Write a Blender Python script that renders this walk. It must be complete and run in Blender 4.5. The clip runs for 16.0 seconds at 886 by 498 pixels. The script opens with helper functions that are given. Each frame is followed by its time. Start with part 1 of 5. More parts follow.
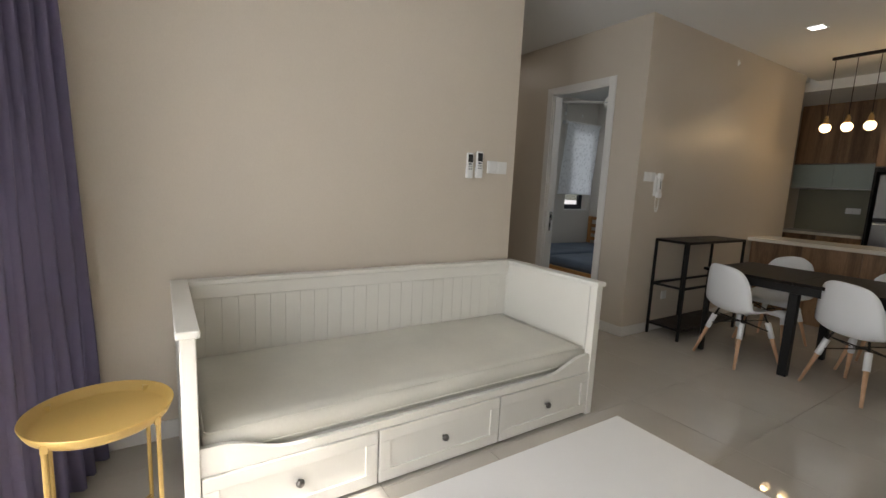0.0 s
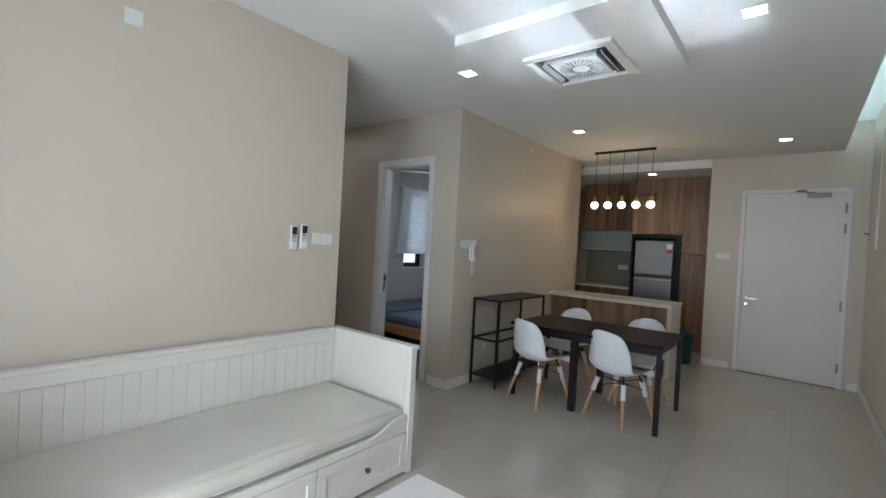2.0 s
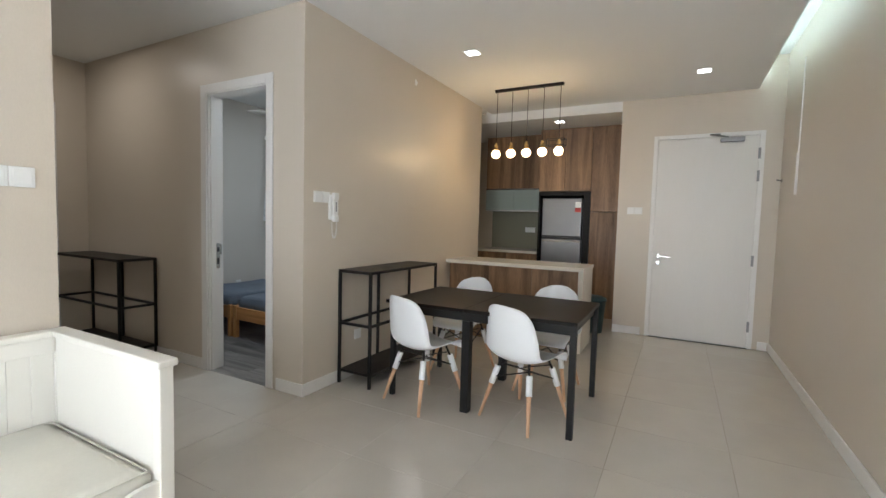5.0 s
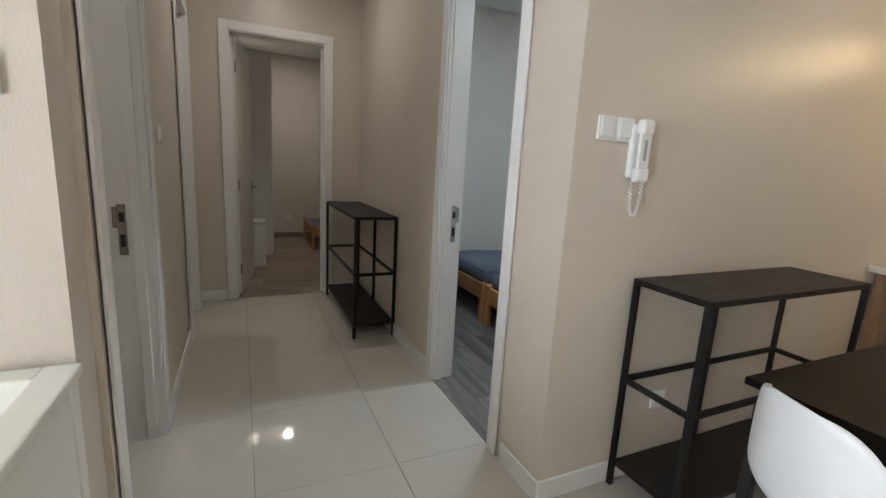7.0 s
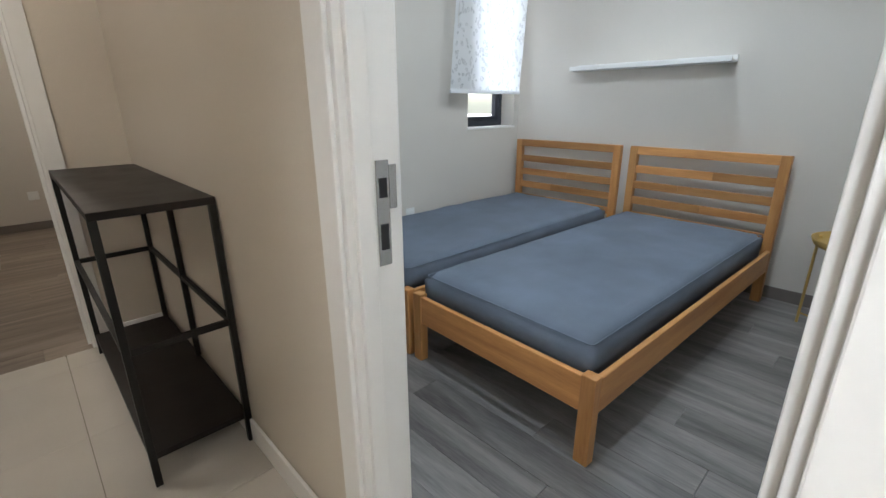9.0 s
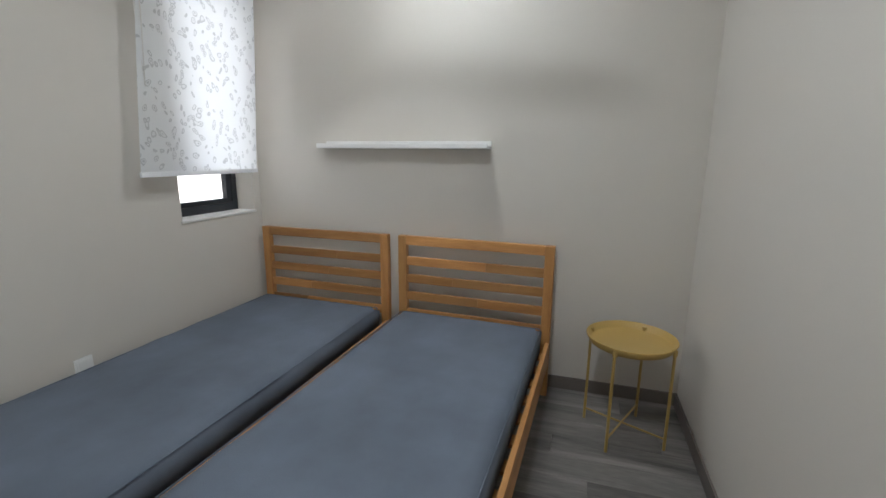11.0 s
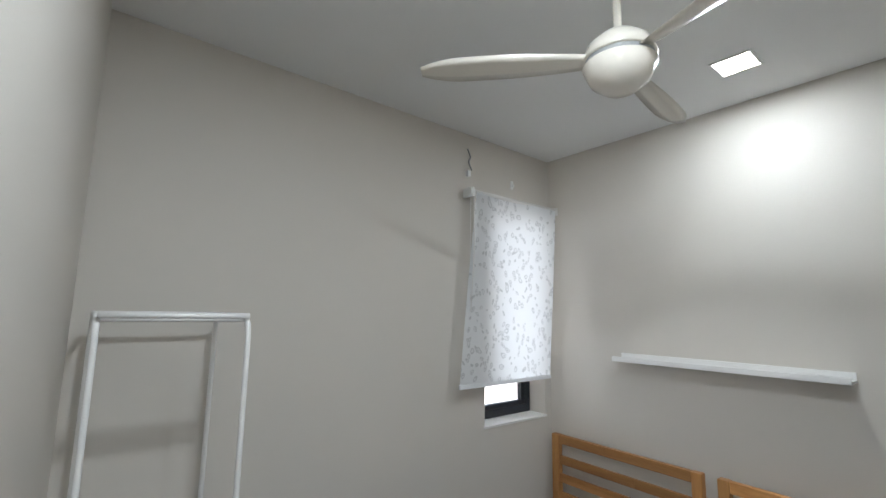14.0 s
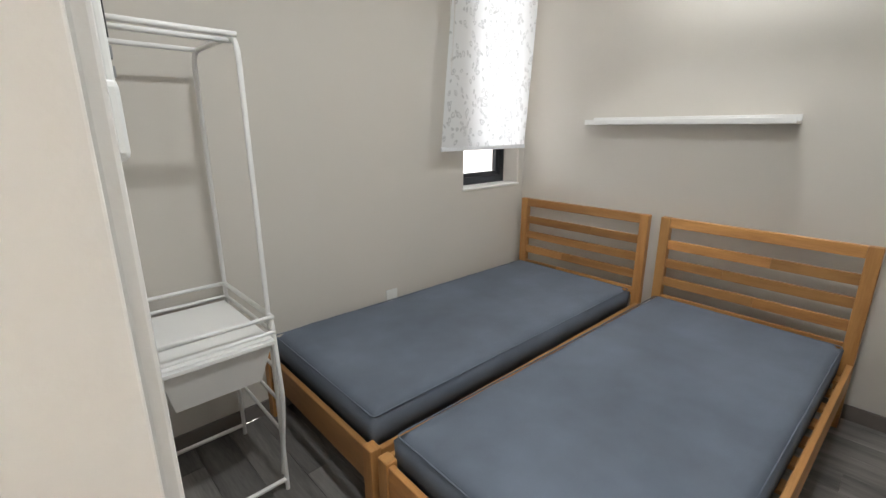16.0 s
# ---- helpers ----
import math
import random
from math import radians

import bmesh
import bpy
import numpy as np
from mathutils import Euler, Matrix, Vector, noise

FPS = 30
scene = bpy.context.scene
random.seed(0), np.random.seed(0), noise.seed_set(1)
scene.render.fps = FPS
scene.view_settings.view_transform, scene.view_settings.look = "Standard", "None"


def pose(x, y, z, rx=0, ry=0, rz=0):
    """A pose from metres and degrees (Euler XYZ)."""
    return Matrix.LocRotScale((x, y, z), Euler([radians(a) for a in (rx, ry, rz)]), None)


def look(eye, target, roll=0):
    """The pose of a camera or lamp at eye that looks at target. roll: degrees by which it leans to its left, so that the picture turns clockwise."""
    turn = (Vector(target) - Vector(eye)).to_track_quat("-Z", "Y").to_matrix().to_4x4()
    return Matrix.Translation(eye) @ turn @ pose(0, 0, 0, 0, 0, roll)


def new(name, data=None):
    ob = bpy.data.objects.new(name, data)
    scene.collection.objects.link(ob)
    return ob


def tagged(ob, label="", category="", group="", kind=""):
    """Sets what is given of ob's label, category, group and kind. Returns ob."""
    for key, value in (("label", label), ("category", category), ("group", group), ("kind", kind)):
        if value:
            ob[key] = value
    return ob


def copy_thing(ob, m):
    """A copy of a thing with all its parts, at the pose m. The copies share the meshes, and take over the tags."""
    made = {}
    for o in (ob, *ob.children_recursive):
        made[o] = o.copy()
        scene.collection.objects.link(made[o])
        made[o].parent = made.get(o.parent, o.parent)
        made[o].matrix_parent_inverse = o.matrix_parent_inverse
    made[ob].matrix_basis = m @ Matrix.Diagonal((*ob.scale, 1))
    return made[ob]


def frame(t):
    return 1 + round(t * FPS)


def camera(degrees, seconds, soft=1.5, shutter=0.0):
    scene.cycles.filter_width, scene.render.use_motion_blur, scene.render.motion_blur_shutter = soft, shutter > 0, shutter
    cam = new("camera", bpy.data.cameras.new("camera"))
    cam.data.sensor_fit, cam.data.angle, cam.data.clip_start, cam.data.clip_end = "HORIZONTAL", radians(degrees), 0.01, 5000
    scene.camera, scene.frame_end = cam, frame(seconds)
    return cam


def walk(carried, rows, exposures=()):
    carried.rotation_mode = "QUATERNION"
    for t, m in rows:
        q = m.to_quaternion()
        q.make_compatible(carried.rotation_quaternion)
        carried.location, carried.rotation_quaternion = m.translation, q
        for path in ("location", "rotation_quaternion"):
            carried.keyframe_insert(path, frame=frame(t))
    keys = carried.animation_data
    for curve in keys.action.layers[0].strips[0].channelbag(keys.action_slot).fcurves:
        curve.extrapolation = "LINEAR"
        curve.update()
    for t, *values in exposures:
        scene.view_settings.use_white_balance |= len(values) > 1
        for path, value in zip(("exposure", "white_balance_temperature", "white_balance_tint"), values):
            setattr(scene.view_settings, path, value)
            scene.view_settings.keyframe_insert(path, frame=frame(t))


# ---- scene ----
cam = camera(90.2, 16.0)
PATH = [
    (0, (0.616, 0.852, 1.349), (1.683, 2.52, 1.063), 2.7),
    (0.5, (0.591, 0.712, 1.309), (1.784, 2.258, 0.878), 3.0),
    (1, (0.588, 0.633, 1.343), (1.964, 2.024, 0.926), 3.7),
    (1.5, (0.632, 0.608, 1.409), (2.142, 1.905, 1.214), 3.4),
    (2, (0.639, 0.579, 1.498), (2.196, 1.834, 1.477), 3.1),
    (2.5, (0.646, 0.571, 1.588), (2.228, 1.783, 1.757), 2.8),
    (3, (0.697, 0.539, 1.604), (2.375, 1.606, 1.824), 2.0),
    (5.5, (2.246, 1.095, 1.318), (3.968, 2.085, 1.087), 2.0),
    (6, (2.602, 1.357, 1.342), (4.039, 2.716, 1.049), 3.6),
    (6.5, (2.942, 1.718, 1.361), (4.101, 3.312, 1.02), 3.1),
    (7, (3.184, 2.069, 1.353), (4.009, 3.852, 0.975), 3.2),
    (7.5, (3.368, 2.511, 1.348), (4.09, 4.333, 0.947), 2.7),
    (8, (3.495, 2.974, 1.288), (4.243, 4.784, 0.881), 1.9),
    (8.5, (3.644, 3.404, 1.24), (4.604, 5.091, 0.757), 1.3),
    (9, (3.819, 3.727, 1.213), (5.137, 5.097, 0.592), -0.3),
    (11.5, (4.627, 4.08, 1.501), (6.553, 4.534, 1.215), 0.9),
    (12, (4.631, 4.086, 1.598), (6.566, 4.59, 1.539), 0.8),
    (12.5, (4.63, 4.075, 1.709), (6.465, 4.868, 1.789), 0.4),
    (13, (4.56, 4.13, 1.758), (6.26, 5.164, 1.965), -0.5),
    (13.5, (4.533, 4.126, 1.756), (6.003, 5.451, 2.045), -0.1),
    (14, (4.506, 4.182, 1.738), (5.749, 5.723, 2.02), 0.9),
    (14.5, (4.519, 4.215, 1.657), (5.631, 5.872, 1.793), 1.3),
    (15, (4.509, 4.243, 1.586), (5.623, 5.901, 1.488), 1.0),
    (15.5, (4.467, 4.24, 1.51), (5.68, 5.794, 1.171), 0.5),
    (16, (4.362, 4.171, 1.433), (5.708, 5.585, 0.899), -0.0),
]
EXPOSURES = [(0.0, 0.5, 6500, 12), (0.5, 0.4, 5950, 10), (1.5, 0.65, 5700, 8), (2.5, 0.9, 5600, 7), (3.0, 0.85, 5600, 7), (5.5, 1.7, 6100, 10), (6.5, 1.72, 6000, 10), (7.0, 1.72, 6000, 10), (8.0, 2.32, 6000, 10),
             (8.5, 2.3, 6100, 10), (9.0, 2.55, 6100, 10), (11.5, 2.1, 6700, 13), (13.0, 2.12, 6500, 12), (15.0, 2.0, 6600, 12), (16.0, 2.45, 7100, 14)]
walk(cam, [(r[0], look(*r[1:])) for r in PATH], EXPOSURES)

# ---- light ----
world = bpy.data.worlds.new("sky")
scene.world = world
world.use_nodes = True
wn = world.node_tree.nodes
sky = wn.new("ShaderNodeTexSky")
sky.sky_type, sky.sun_disc = "NISHITA", False
sky.sun_elevation, sky.sun_rotation = radians(45.5), radians(-97)
wn["Background"].inputs["Strength"].default_value = 0.05
world.node_tree.links.new(sky.outputs[0], wn["Background"].inputs[0])


INDOOR = 0.3     # lamps and skylight against the sun


def lamp(name, kind, m, energy, color=(1, 1, 1), **more):
    data = bpy.data.lights.new(name, kind)
    data.energy, data.color = energy * (1 if kind == "SUN" else INDOOR), color
    ob = new(name, data)
    ob.matrix_world = m
    if kind == "AREA":
        data.shape, data.size, data.size_y = "RECTANGLE", more["size"][0], more["size"][1]
        data.spread = more.get("spread", radians(180))
    if kind == "SPOT":
        data.spot_size, data.spot_blend, data.shadow_soft_size = radians(more["cone"]), more.get("blend", 0.6), 0.05
    if kind == "POINT":
        data.shadow_soft_size = more.get("radius", 0.04)
    if kind == "SUN":
        data.angle = radians(0.5)
    return ob


lamp("sun", "SUN", look((-4, -0.4, 4.10), (0, 0, 0)), 5.0, (1, 0.95, 0.88))
# daylight in the balcony door and in the bedroom window
lamp("balcony_daylight", "AREA", look((-0.25, 1.38, 1.25), (3, 1.38, 1.1)), 84, (0.93, 0.97, 1), size=(2.2, 2.3))
# added doorway beams stand in for sun the floor mirrors onto the ceiling
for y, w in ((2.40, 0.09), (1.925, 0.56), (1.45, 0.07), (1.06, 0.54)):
    lamp("sun_patch_helper", "AREA", look((-0.12, y, 0.52), (0.88, y, 1.22)), 5.8 * w / 1.26, (0.94, 0.97, 1), size=(w, 0.74), spread=radians(1.1))
lamp("window_daylight", "AREA", look((6.82, 6.52, 1.7), (6.82, 3, 1.5)), 3.0, (0.8, 0.9, 1), size=(0.6, 1.35), spread=radians(75))
DOWN = [(3.55, 2.76), (5.65, 2.66), (7.0, 0.76), (3.65, 0.84)]

# ---- materials ----


def material(name, color, rough=0.5, metal=0.0, var=0.06, scale=6.0, grain=0.03, gscale=120.0, bump=0.02, spec=0.5, coat=0.0, rand=0.0, stretch=(1, 1, 1)):
    """Base colour with broad and fine variation, worn gloss and fine relief."""
    m = bpy.data.materials.new(name)
    m.use_nodes = True
    n, l = m.node_tree.nodes, m.node_tree.links
    b = n["Principled BSDF"]
    tc, mp = n.new("ShaderNodeTexCoord"), n.new("ShaderNodeMapping")
    mp.inputs["Scale"].default_value = stretch
    l.new(tc.outputs["Object"], mp.inputs[0])
    broad, fine = n.new("ShaderNodeTexNoise"), n.new("ShaderNodeTexNoise")
    broad.inputs["Scale"].default_value, fine.inputs["Scale"].default_value = scale, gscale
    broad.inputs["Detail"].default_value, fine.inputs["Detail"].default_value = 5, 3
    l.new(mp.outputs[0], broad.inputs[0])
    l.new(mp.outputs[0], fine.inputs[0])
    h = n.new("ShaderNodeHueSaturation")
    h.inputs["Color"].default_value = (*color, 1)
    total = None
    terms = [(broad.outputs["Fac"], var), (fine.outputs["Fac"], grain)]
    if rand:
        terms.append((n.new("ShaderNodeObjectInfo").outputs["Random"], rand))
    for out, amount in terms:
        mm = n.new("ShaderNodeMath")
        mm.operation = "MULTIPLY_ADD"
        l.new(out, mm.inputs[0])
        mm.inputs[1].default_value = amount * 2
        if total is None:
            mm.inputs[2].default_value = 1 - var - grain - rand
        else:
            l.new(total, mm.inputs[2])
        total = mm.outputs[0]
    l.new(total, h.inputs["Value"])
    l.new(h.outputs[0], b.inputs["Base Color"])
    rr = n.new("ShaderNodeMapRange")
    rr.inputs["To Min"].default_value, rr.inputs["To Max"].default_value = rough * 0.8, min(1, rough * 1.2)
    l.new(broad.outputs["Fac"], rr.inputs["Value"])
    l.new(rr.outputs[0], b.inputs["Roughness"])
    b.inputs["Metallic"].default_value, b.inputs["Specular IOR Level"].default_value = metal, spec
    b.inputs["Coat Weight"].default_value, b.inputs["Coat Roughness"].default_value = coat, 0.08
    if bump:
        bp = n.new("ShaderNodeBump")
        bp.inputs["Strength"].default_value, bp.inputs["Distance"].default_value = bump * 5, 0.002
        l.new(fine.outputs["Fac"], bp.inputs["Height"])
        l.new(bp.outputs[0], b.inputs["Normal"])
    return m


def wood(name, dark, light, rough, grain_axis, rand=0.15, ring=9.0, spec=0.4):
    m = bpy.data.materials.new(name)
    m.use_nodes = True
    n, l = m.node_tree.nodes, m.node_tree.links
    b = n["Principled BSDF"]
    tc, mp, info = n.new("ShaderNodeTexCoord"), n.new("ShaderNodeMapping"), n.new("ShaderNodeObjectInfo")
    s = [1.0, 1.0, 1.0]
    s["xyz".index(grain_axis)] = 0.09
    mp.inputs["Scale"].default_value = s
    add = n.new("ShaderNodeVectorMath")
    add.operation = "MULTIPLY_ADD"
    comb = n.new("ShaderNodeCombineXYZ")
    for i in range(3):
        l.new(info.outputs["Random"], comb.inputs[i])
    l.new(comb.outputs[0], add.inputs[0])
    add.inputs[1].default_value = (37, 53, 71)
    l.new(tc.outputs["Object"], add.inputs[2])
    l.new(add.outputs[0], mp.inputs[0])
    a, f = n.new("ShaderNodeTexNoise"), n.new("ShaderNodeTexNoise")
    a.inputs["Scale"].default_value, a.inputs["Detail"].default_value, a.inputs["Distortion"].default_value = ring, 6, 1.2
    f.inputs["Scale"].default_value, f.inputs["Detail"].default_value = 160, 3
    l.new(mp.outputs[0], a.inputs[0])
    l.new(mp.outputs[0], f.inputs[0])
    mix = n.new("ShaderNodeMath")
    mix.operation = "MULTIPLY_ADD"
    l.new(f.outputs["Fac"], mix.inputs[0])
    mix.inputs[1].default_value = 0.35
    l.new(a.outputs["Fac"], mix.inputs[2])
    ramp = n.new("ShaderNodeValToRGB")
    ramp.color_ramp.elements[0].position, ramp.color_ramp.elements[1].position = 0.42, 0.86
    ramp.color_ramp.elements[0].color, ramp.color_ramp.elements[1].color = (*dark, 1), (*light, 1)
    l.new(mix.outputs[0], ramp.inputs[0])
    h = n.new("ShaderNodeHueSaturation")
    mr = n.new("ShaderNodeMapRange")
    mr.inputs["To Min"].default_value, mr.inputs["To Max"].default_value = 1 - rand, 1 + rand
    l.new(info.outputs["Random"], mr.inputs["Value"])
    l.new(mr.outputs[0], h.inputs["Value"])
    l.new(ramp.outputs[0], h.inputs["Color"])
    l.new(h.outputs[0], b.inputs["Base Color"])
    b.inputs["Roughness"].default_value, b.inputs["Specular IOR Level"].default_value = rough, spec
    bp = n.new("ShaderNodeBump")
    bp.inputs["Strength"].default_value, bp.inputs["Distance"].default_value = 0.15, 0.001
    l.new(mix.outputs[0], bp.inputs["Height"])
    l.new(bp.outputs[0], b.inputs["Normal"])
    return m


def glow(name, color, strength):
    m = bpy.data.materials.new(name)
    m.use_nodes = True
    b = m.node_tree.nodes["Principled BSDF"]
    b.inputs["Base Color"].default_value = (0.9, 0.9, 0.9, 1)
    b.inputs["Emission Color"].default_value, b.inputs["Emission Strength"].default_value = (*color, 1), strength * INDOOR
    return m


def glass(name, color=(1, 1, 1), rough=0.0):
    m = bpy.data.materials.new(name)
    m.use_nodes = True
    b = m.node_tree.nodes["Principled BSDF"]
    b.inputs["Base Color"].default_value = (*color, 1)
    b.inputs["Transmission Weight"].default_value, b.inputs["Roughness"].default_value, b.inputs["IOR"].default_value = 1, rough, 1.45
    return m


def printed_blind(name):
    """White roller cloth that lets light through, with a printed paisley of rings and drops."""
    m = bpy.data.materials.new(name)
    m.use_nodes = True
    n, l = m.node_tree.nodes, m.node_tree.links
    out = n["Material Output"]
    n.remove(n["Principled BSDF"])
    tc = n.new("ShaderNodeTexCoord")
    vo, wp = n.new("ShaderNodeTexVoronoi"), n.new("ShaderNodeTexNoise")
    wp.inputs["Scale"].default_value = 7
    warp = n.new("ShaderNodeVectorMath")
    warp.operation = "MULTIPLY_ADD"
    l.new(tc.outputs["Object"], wp.inputs[0])
    l.new(wp.outputs["Color"], warp.inputs[0])
    warp.inputs[1].default_value = (0.12, 0, 0.12)
    l.new(tc.outputs["Object"], warp.inputs[2])
    flat = n.new("ShaderNodeMapping")
    flat.inputs["Scale"].default_value = (1.25, 0, 0.95)
    l.new(warp.outputs[0], flat.inputs[0])
    vo.inputs["Scale"].default_value = 21
    l.new(flat.outputs[0], vo.inputs[0])
    ramp = n.new("ShaderNodeValToRGB")
    ramp.color_ramp.interpolation = "EASE"
    e = ramp.color_ramp.elements
    e[0].position, e[0].color = 0.0, (1, 1, 1, 1)
    e[1].position, e[1].color = 0.5, (0, 0, 0, 1)
    for p, v in ((0.12, 1), (0.16, 0.1), (0.24, 0.1), (0.28, 0.9), (0.34, 0.9), (0.38, 0.0)):
        q = e.new(p)
        q.color = (v, v, v, 1)
    l.new(vo.outputs["Distance"], ramp.inputs[0])
    pick = n.new("ShaderNodeMath")
    pick.operation = "GREATER_THAN"
    pick.inputs[1].default_value = 0.06
    l.new(vo.outputs["Color"], pick.inputs[0])
    both = n.new("ShaderNodeMath")
    both.operation = "MULTIPLY"
    l.new(ramp.outputs[0], both.inputs[0])
    l.new(pick.outputs[0], both.inputs[1])
    mix = n.new("ShaderNodeMixRGB")
    mix.inputs[1].default_value, mix.inputs[2].default_value = (0.80, 0.81, 0.82, 1), (0.27, 0.27, 0.28, 1)
    l.new(both.outputs[0], mix.inputs[0])
    d, t, sh = n.new("ShaderNodeBsdfDiffuse"), n.new("ShaderNodeBsdfTranslucent"), n.new("ShaderNodeMixShader")
    d.inputs[0].default_value = (0.85, 0.86, 0.87, 1)
    l.new(mix.outputs[0], t.inputs[0])
    sh.inputs[0].default_value = 0.5
    l.new(d.outputs[0], sh.inputs[1])
    l.new(t.outputs[0], sh.inputs[2])
    l.new(sh.outputs[0], out.inputs[0])
    return m


M_WALL = material("beige_wallpaper", (0.60, 0.535, 0.45), 0.36, var=0.03, scale=2.5, grain=0.05, gscale=260, bump=0.05, stretch=(1, 1, 0.35), spec=0.45)
M_BWALL = material("greige_paint", (0.60, 0.56, 0.505), 0.7, var=0.03, scale=1.6, grain=0.02, gscale=200, bump=0.03)
M_CEIL = material("ceiling_paint", (0.78, 0.78, 0.77), 0.8, var=0.015, scale=1.5, grain=0.01, gscale=300)
M_TILE = material("polished_tile", (0.50, 0.465, 0.41), 0.04, var=0.07, scale=4, grain=0.02, gscale=90, bump=0, rand=0.025, spec=0.8)
M_SLATE = material("slate_floor_tile", (0.10, 0.11, 0.12), 0.35, var=0.12, scale=5, rand=0.06)
M_GREYT = material("grey_wall_tile", (0.36, 0.355, 0.34), 0.4, var=0.06, scale=3)
M_MIRROR = material("mirror", (0.85, 0.86, 0.86), 0.02, metal=1, var=0.0, grain=0.0, bump=0)
M_COUNTER = wood("pale_oak_counter", (0.38, 0.27, 0.17), (0.58, 0.44, 0.31), 0.4, "x", 0.05)
M_GROUT = material("grout", (0.20, 0.175, 0.15), 0.8)
M_PLANK = wood("grey_vinyl_plank", (0.075, 0.068, 0.065), (0.23, 0.215, 0.20), 0.42, "y", 0.18)
M_PLANK2 = wood("brown_vinyl_plank", (0.13, 0.10, 0.08), (0.30, 0.245, 0.20), 0.42, "x", 0.18)
M_WHITE = material("white_lacquer", (0.80, 0.79, 0.77), 0.35, var=0.02, scale=5, grain=0.01)
M_TRIM = material("white_trim_paint", (0.76, 0.745, 0.72), 0.4, var=0.03, scale=6, grain=0.015)
M_DOORW = material("door_laminate", (0.70, 0.68, 0.65), 0.4, var=0.03, scale=3, grain=0.02, gscale=70, stretch=(1, 1, 0.1))
M_DAYBED = material("cream_stained_wood", (0.76, 0.74, 0.68), 0.38, var=0.03, scale=4, grain=0.02)
M_MATT = material("worn_cream_leather", (0.64, 0.62, 0.55), 0.45, var=0.24, scale=2.2, grain=0.05, gscale=80, bump=0.06)
M_BMATT = material("slate_blue_cover", (0.115, 0.138, 0.175), 0.85, var=0.5, scale=3.2, grain=0.1, gscale=350, bump=0.08)
M_PINEX = wood("oiled_pine", (0.34, 0.145, 0.045), (0.53, 0.27, 0.095), 0.45, "x", 0.15)
M_PINEY = wood("oiled_pine_cross", (0.31, 0.13, 0.04), (0.51, 0.255, 0.09), 0.45, "y", 0.38)
M_PINEZ = wood("oiled_pine_upright", (0.34, 0.145, 0.045), (0.53, 0.27, 0.095), 0.45, "z", 0.12)
M_BEECH = wood("beech_dowel", (0.48, 0.27, 0.15), (0.68, 0.43, 0.27), 0.4, "z", 0.08)
M_LAM = wood("walnut_laminate", (0.085, 0.048, 0.024), (0.36, 0.215, 0.115), 0.38, "z", 0.16, ring=7.0)
M_BLACK = material("black_steel", (0.012, 0.0115, 0.011), 0.5, spec=0.25, var=0.1, scale=15, grain=0.1)
M_DARKTOP = wood("black_brown_veneer", (0.006, 0.0045, 0.004), (0.013, 0.0095, 0.008), 0.36, "y", 0.05, spec=0.12)
M_DSHELF = material("black_brown_board", (0.014, 0.011, 0.010), 0.45, spec=0.25, var=0.1, scale=8, grain=0.1)
M_SHELL = material("white_moulded_plastic", (0.80, 0.81, 0.82), 0.3, var=0.01, grain=0.008, bump=0.005)
M_GOLD = material("mustard_powder_coat", (0.44, 0.29, 0.085), 0.42, var=0.05, grain=0.03)
M_CURT = material("purple_grey_curtain", (0.15, 0.135, 0.235), 0.9, var=0.08, scale=9, grain=0.1, gscale=420, bump=0.08)
M_STEEL = material("brushed_steel", (0.27, 0.27, 0.275), 0.32, metal=1, var=0.05, grain=0.08, gscale=200, stretch=(0.1, 1, 1))
M_CHROME = material("satin_chrome", (0.55, 0.54, 0.52), 0.25, metal=1, var=0.03)
M_DARKCH = material("dark_nickel", (0.18, 0.17, 0.16), 0.3, metal=1)
M_BRASS = material("brass", (0.62, 0.40, 0.16), 0.28, metal=1, var=0.05)
M_QUARTZ = material("cream_quartz", (0.68, 0.64, 0.57), 0.18, var=0.04, scale=14, grain=0.05, gscale=60, bump=0)
M_SPLASH = material("olive_grey_splashback", (0.26, 0.255, 0.195), 0.22, var=0.03, scale=3)
M_FROST = material("frosted_glass_panel", (0.34, 0.40, 0.38), 0.3, var=0.02, scale=3)
M_PLASTIC = material("white_plastic", (0.78, 0.78, 0.76), 0.35, var=0.01, grain=0.005, bump=0.003)
M_BPLAST = material("black_plastic", (0.02, 0.02, 0.022), 0.3)
M_GREYP = material("grey_plastic", (0.30, 0.31, 0.31), 0.5)
M_RED = material("red_sticker", (0.55, 0.05, 0.04), 0.5)
M_BASE = material("grey_skirting", (0.17, 0.145, 0.13), 0.5, var=0.1, scale=12)
M_FRAMEB = material("black_aluminium", (0.022, 0.026, 0.035), 0.4)
M_TEAL = material("dark_teal_plastic", (0.012, 0.05, 0.06), 0.5)
M_CONC = material("plain_render", (0.55, 0.55, 0.55), 0.9, var=0.08, scale=0.6)
M_FANW = material("fan_gloss_white", (0.74, 0.70, 0.62), 0.22, var=0.01, bump=0)
M_LED = glow("led_panel", (1, 0.98, 0.94), 14)
M_BULB = glow("warm_bulb", (1, 0.72, 0.36), 9)
M_COVE = glow("cove_led", (0.78, 1, 0.96), 34)
M_GLASS = glass("clear_glass")
M_BLIND = printed_blind("printed_blind_cloth")
M_BLINDEDGE = material("blind_cloth_plain", (0.8, 0.81, 0.82), 0.9)

# ---- helpers ----


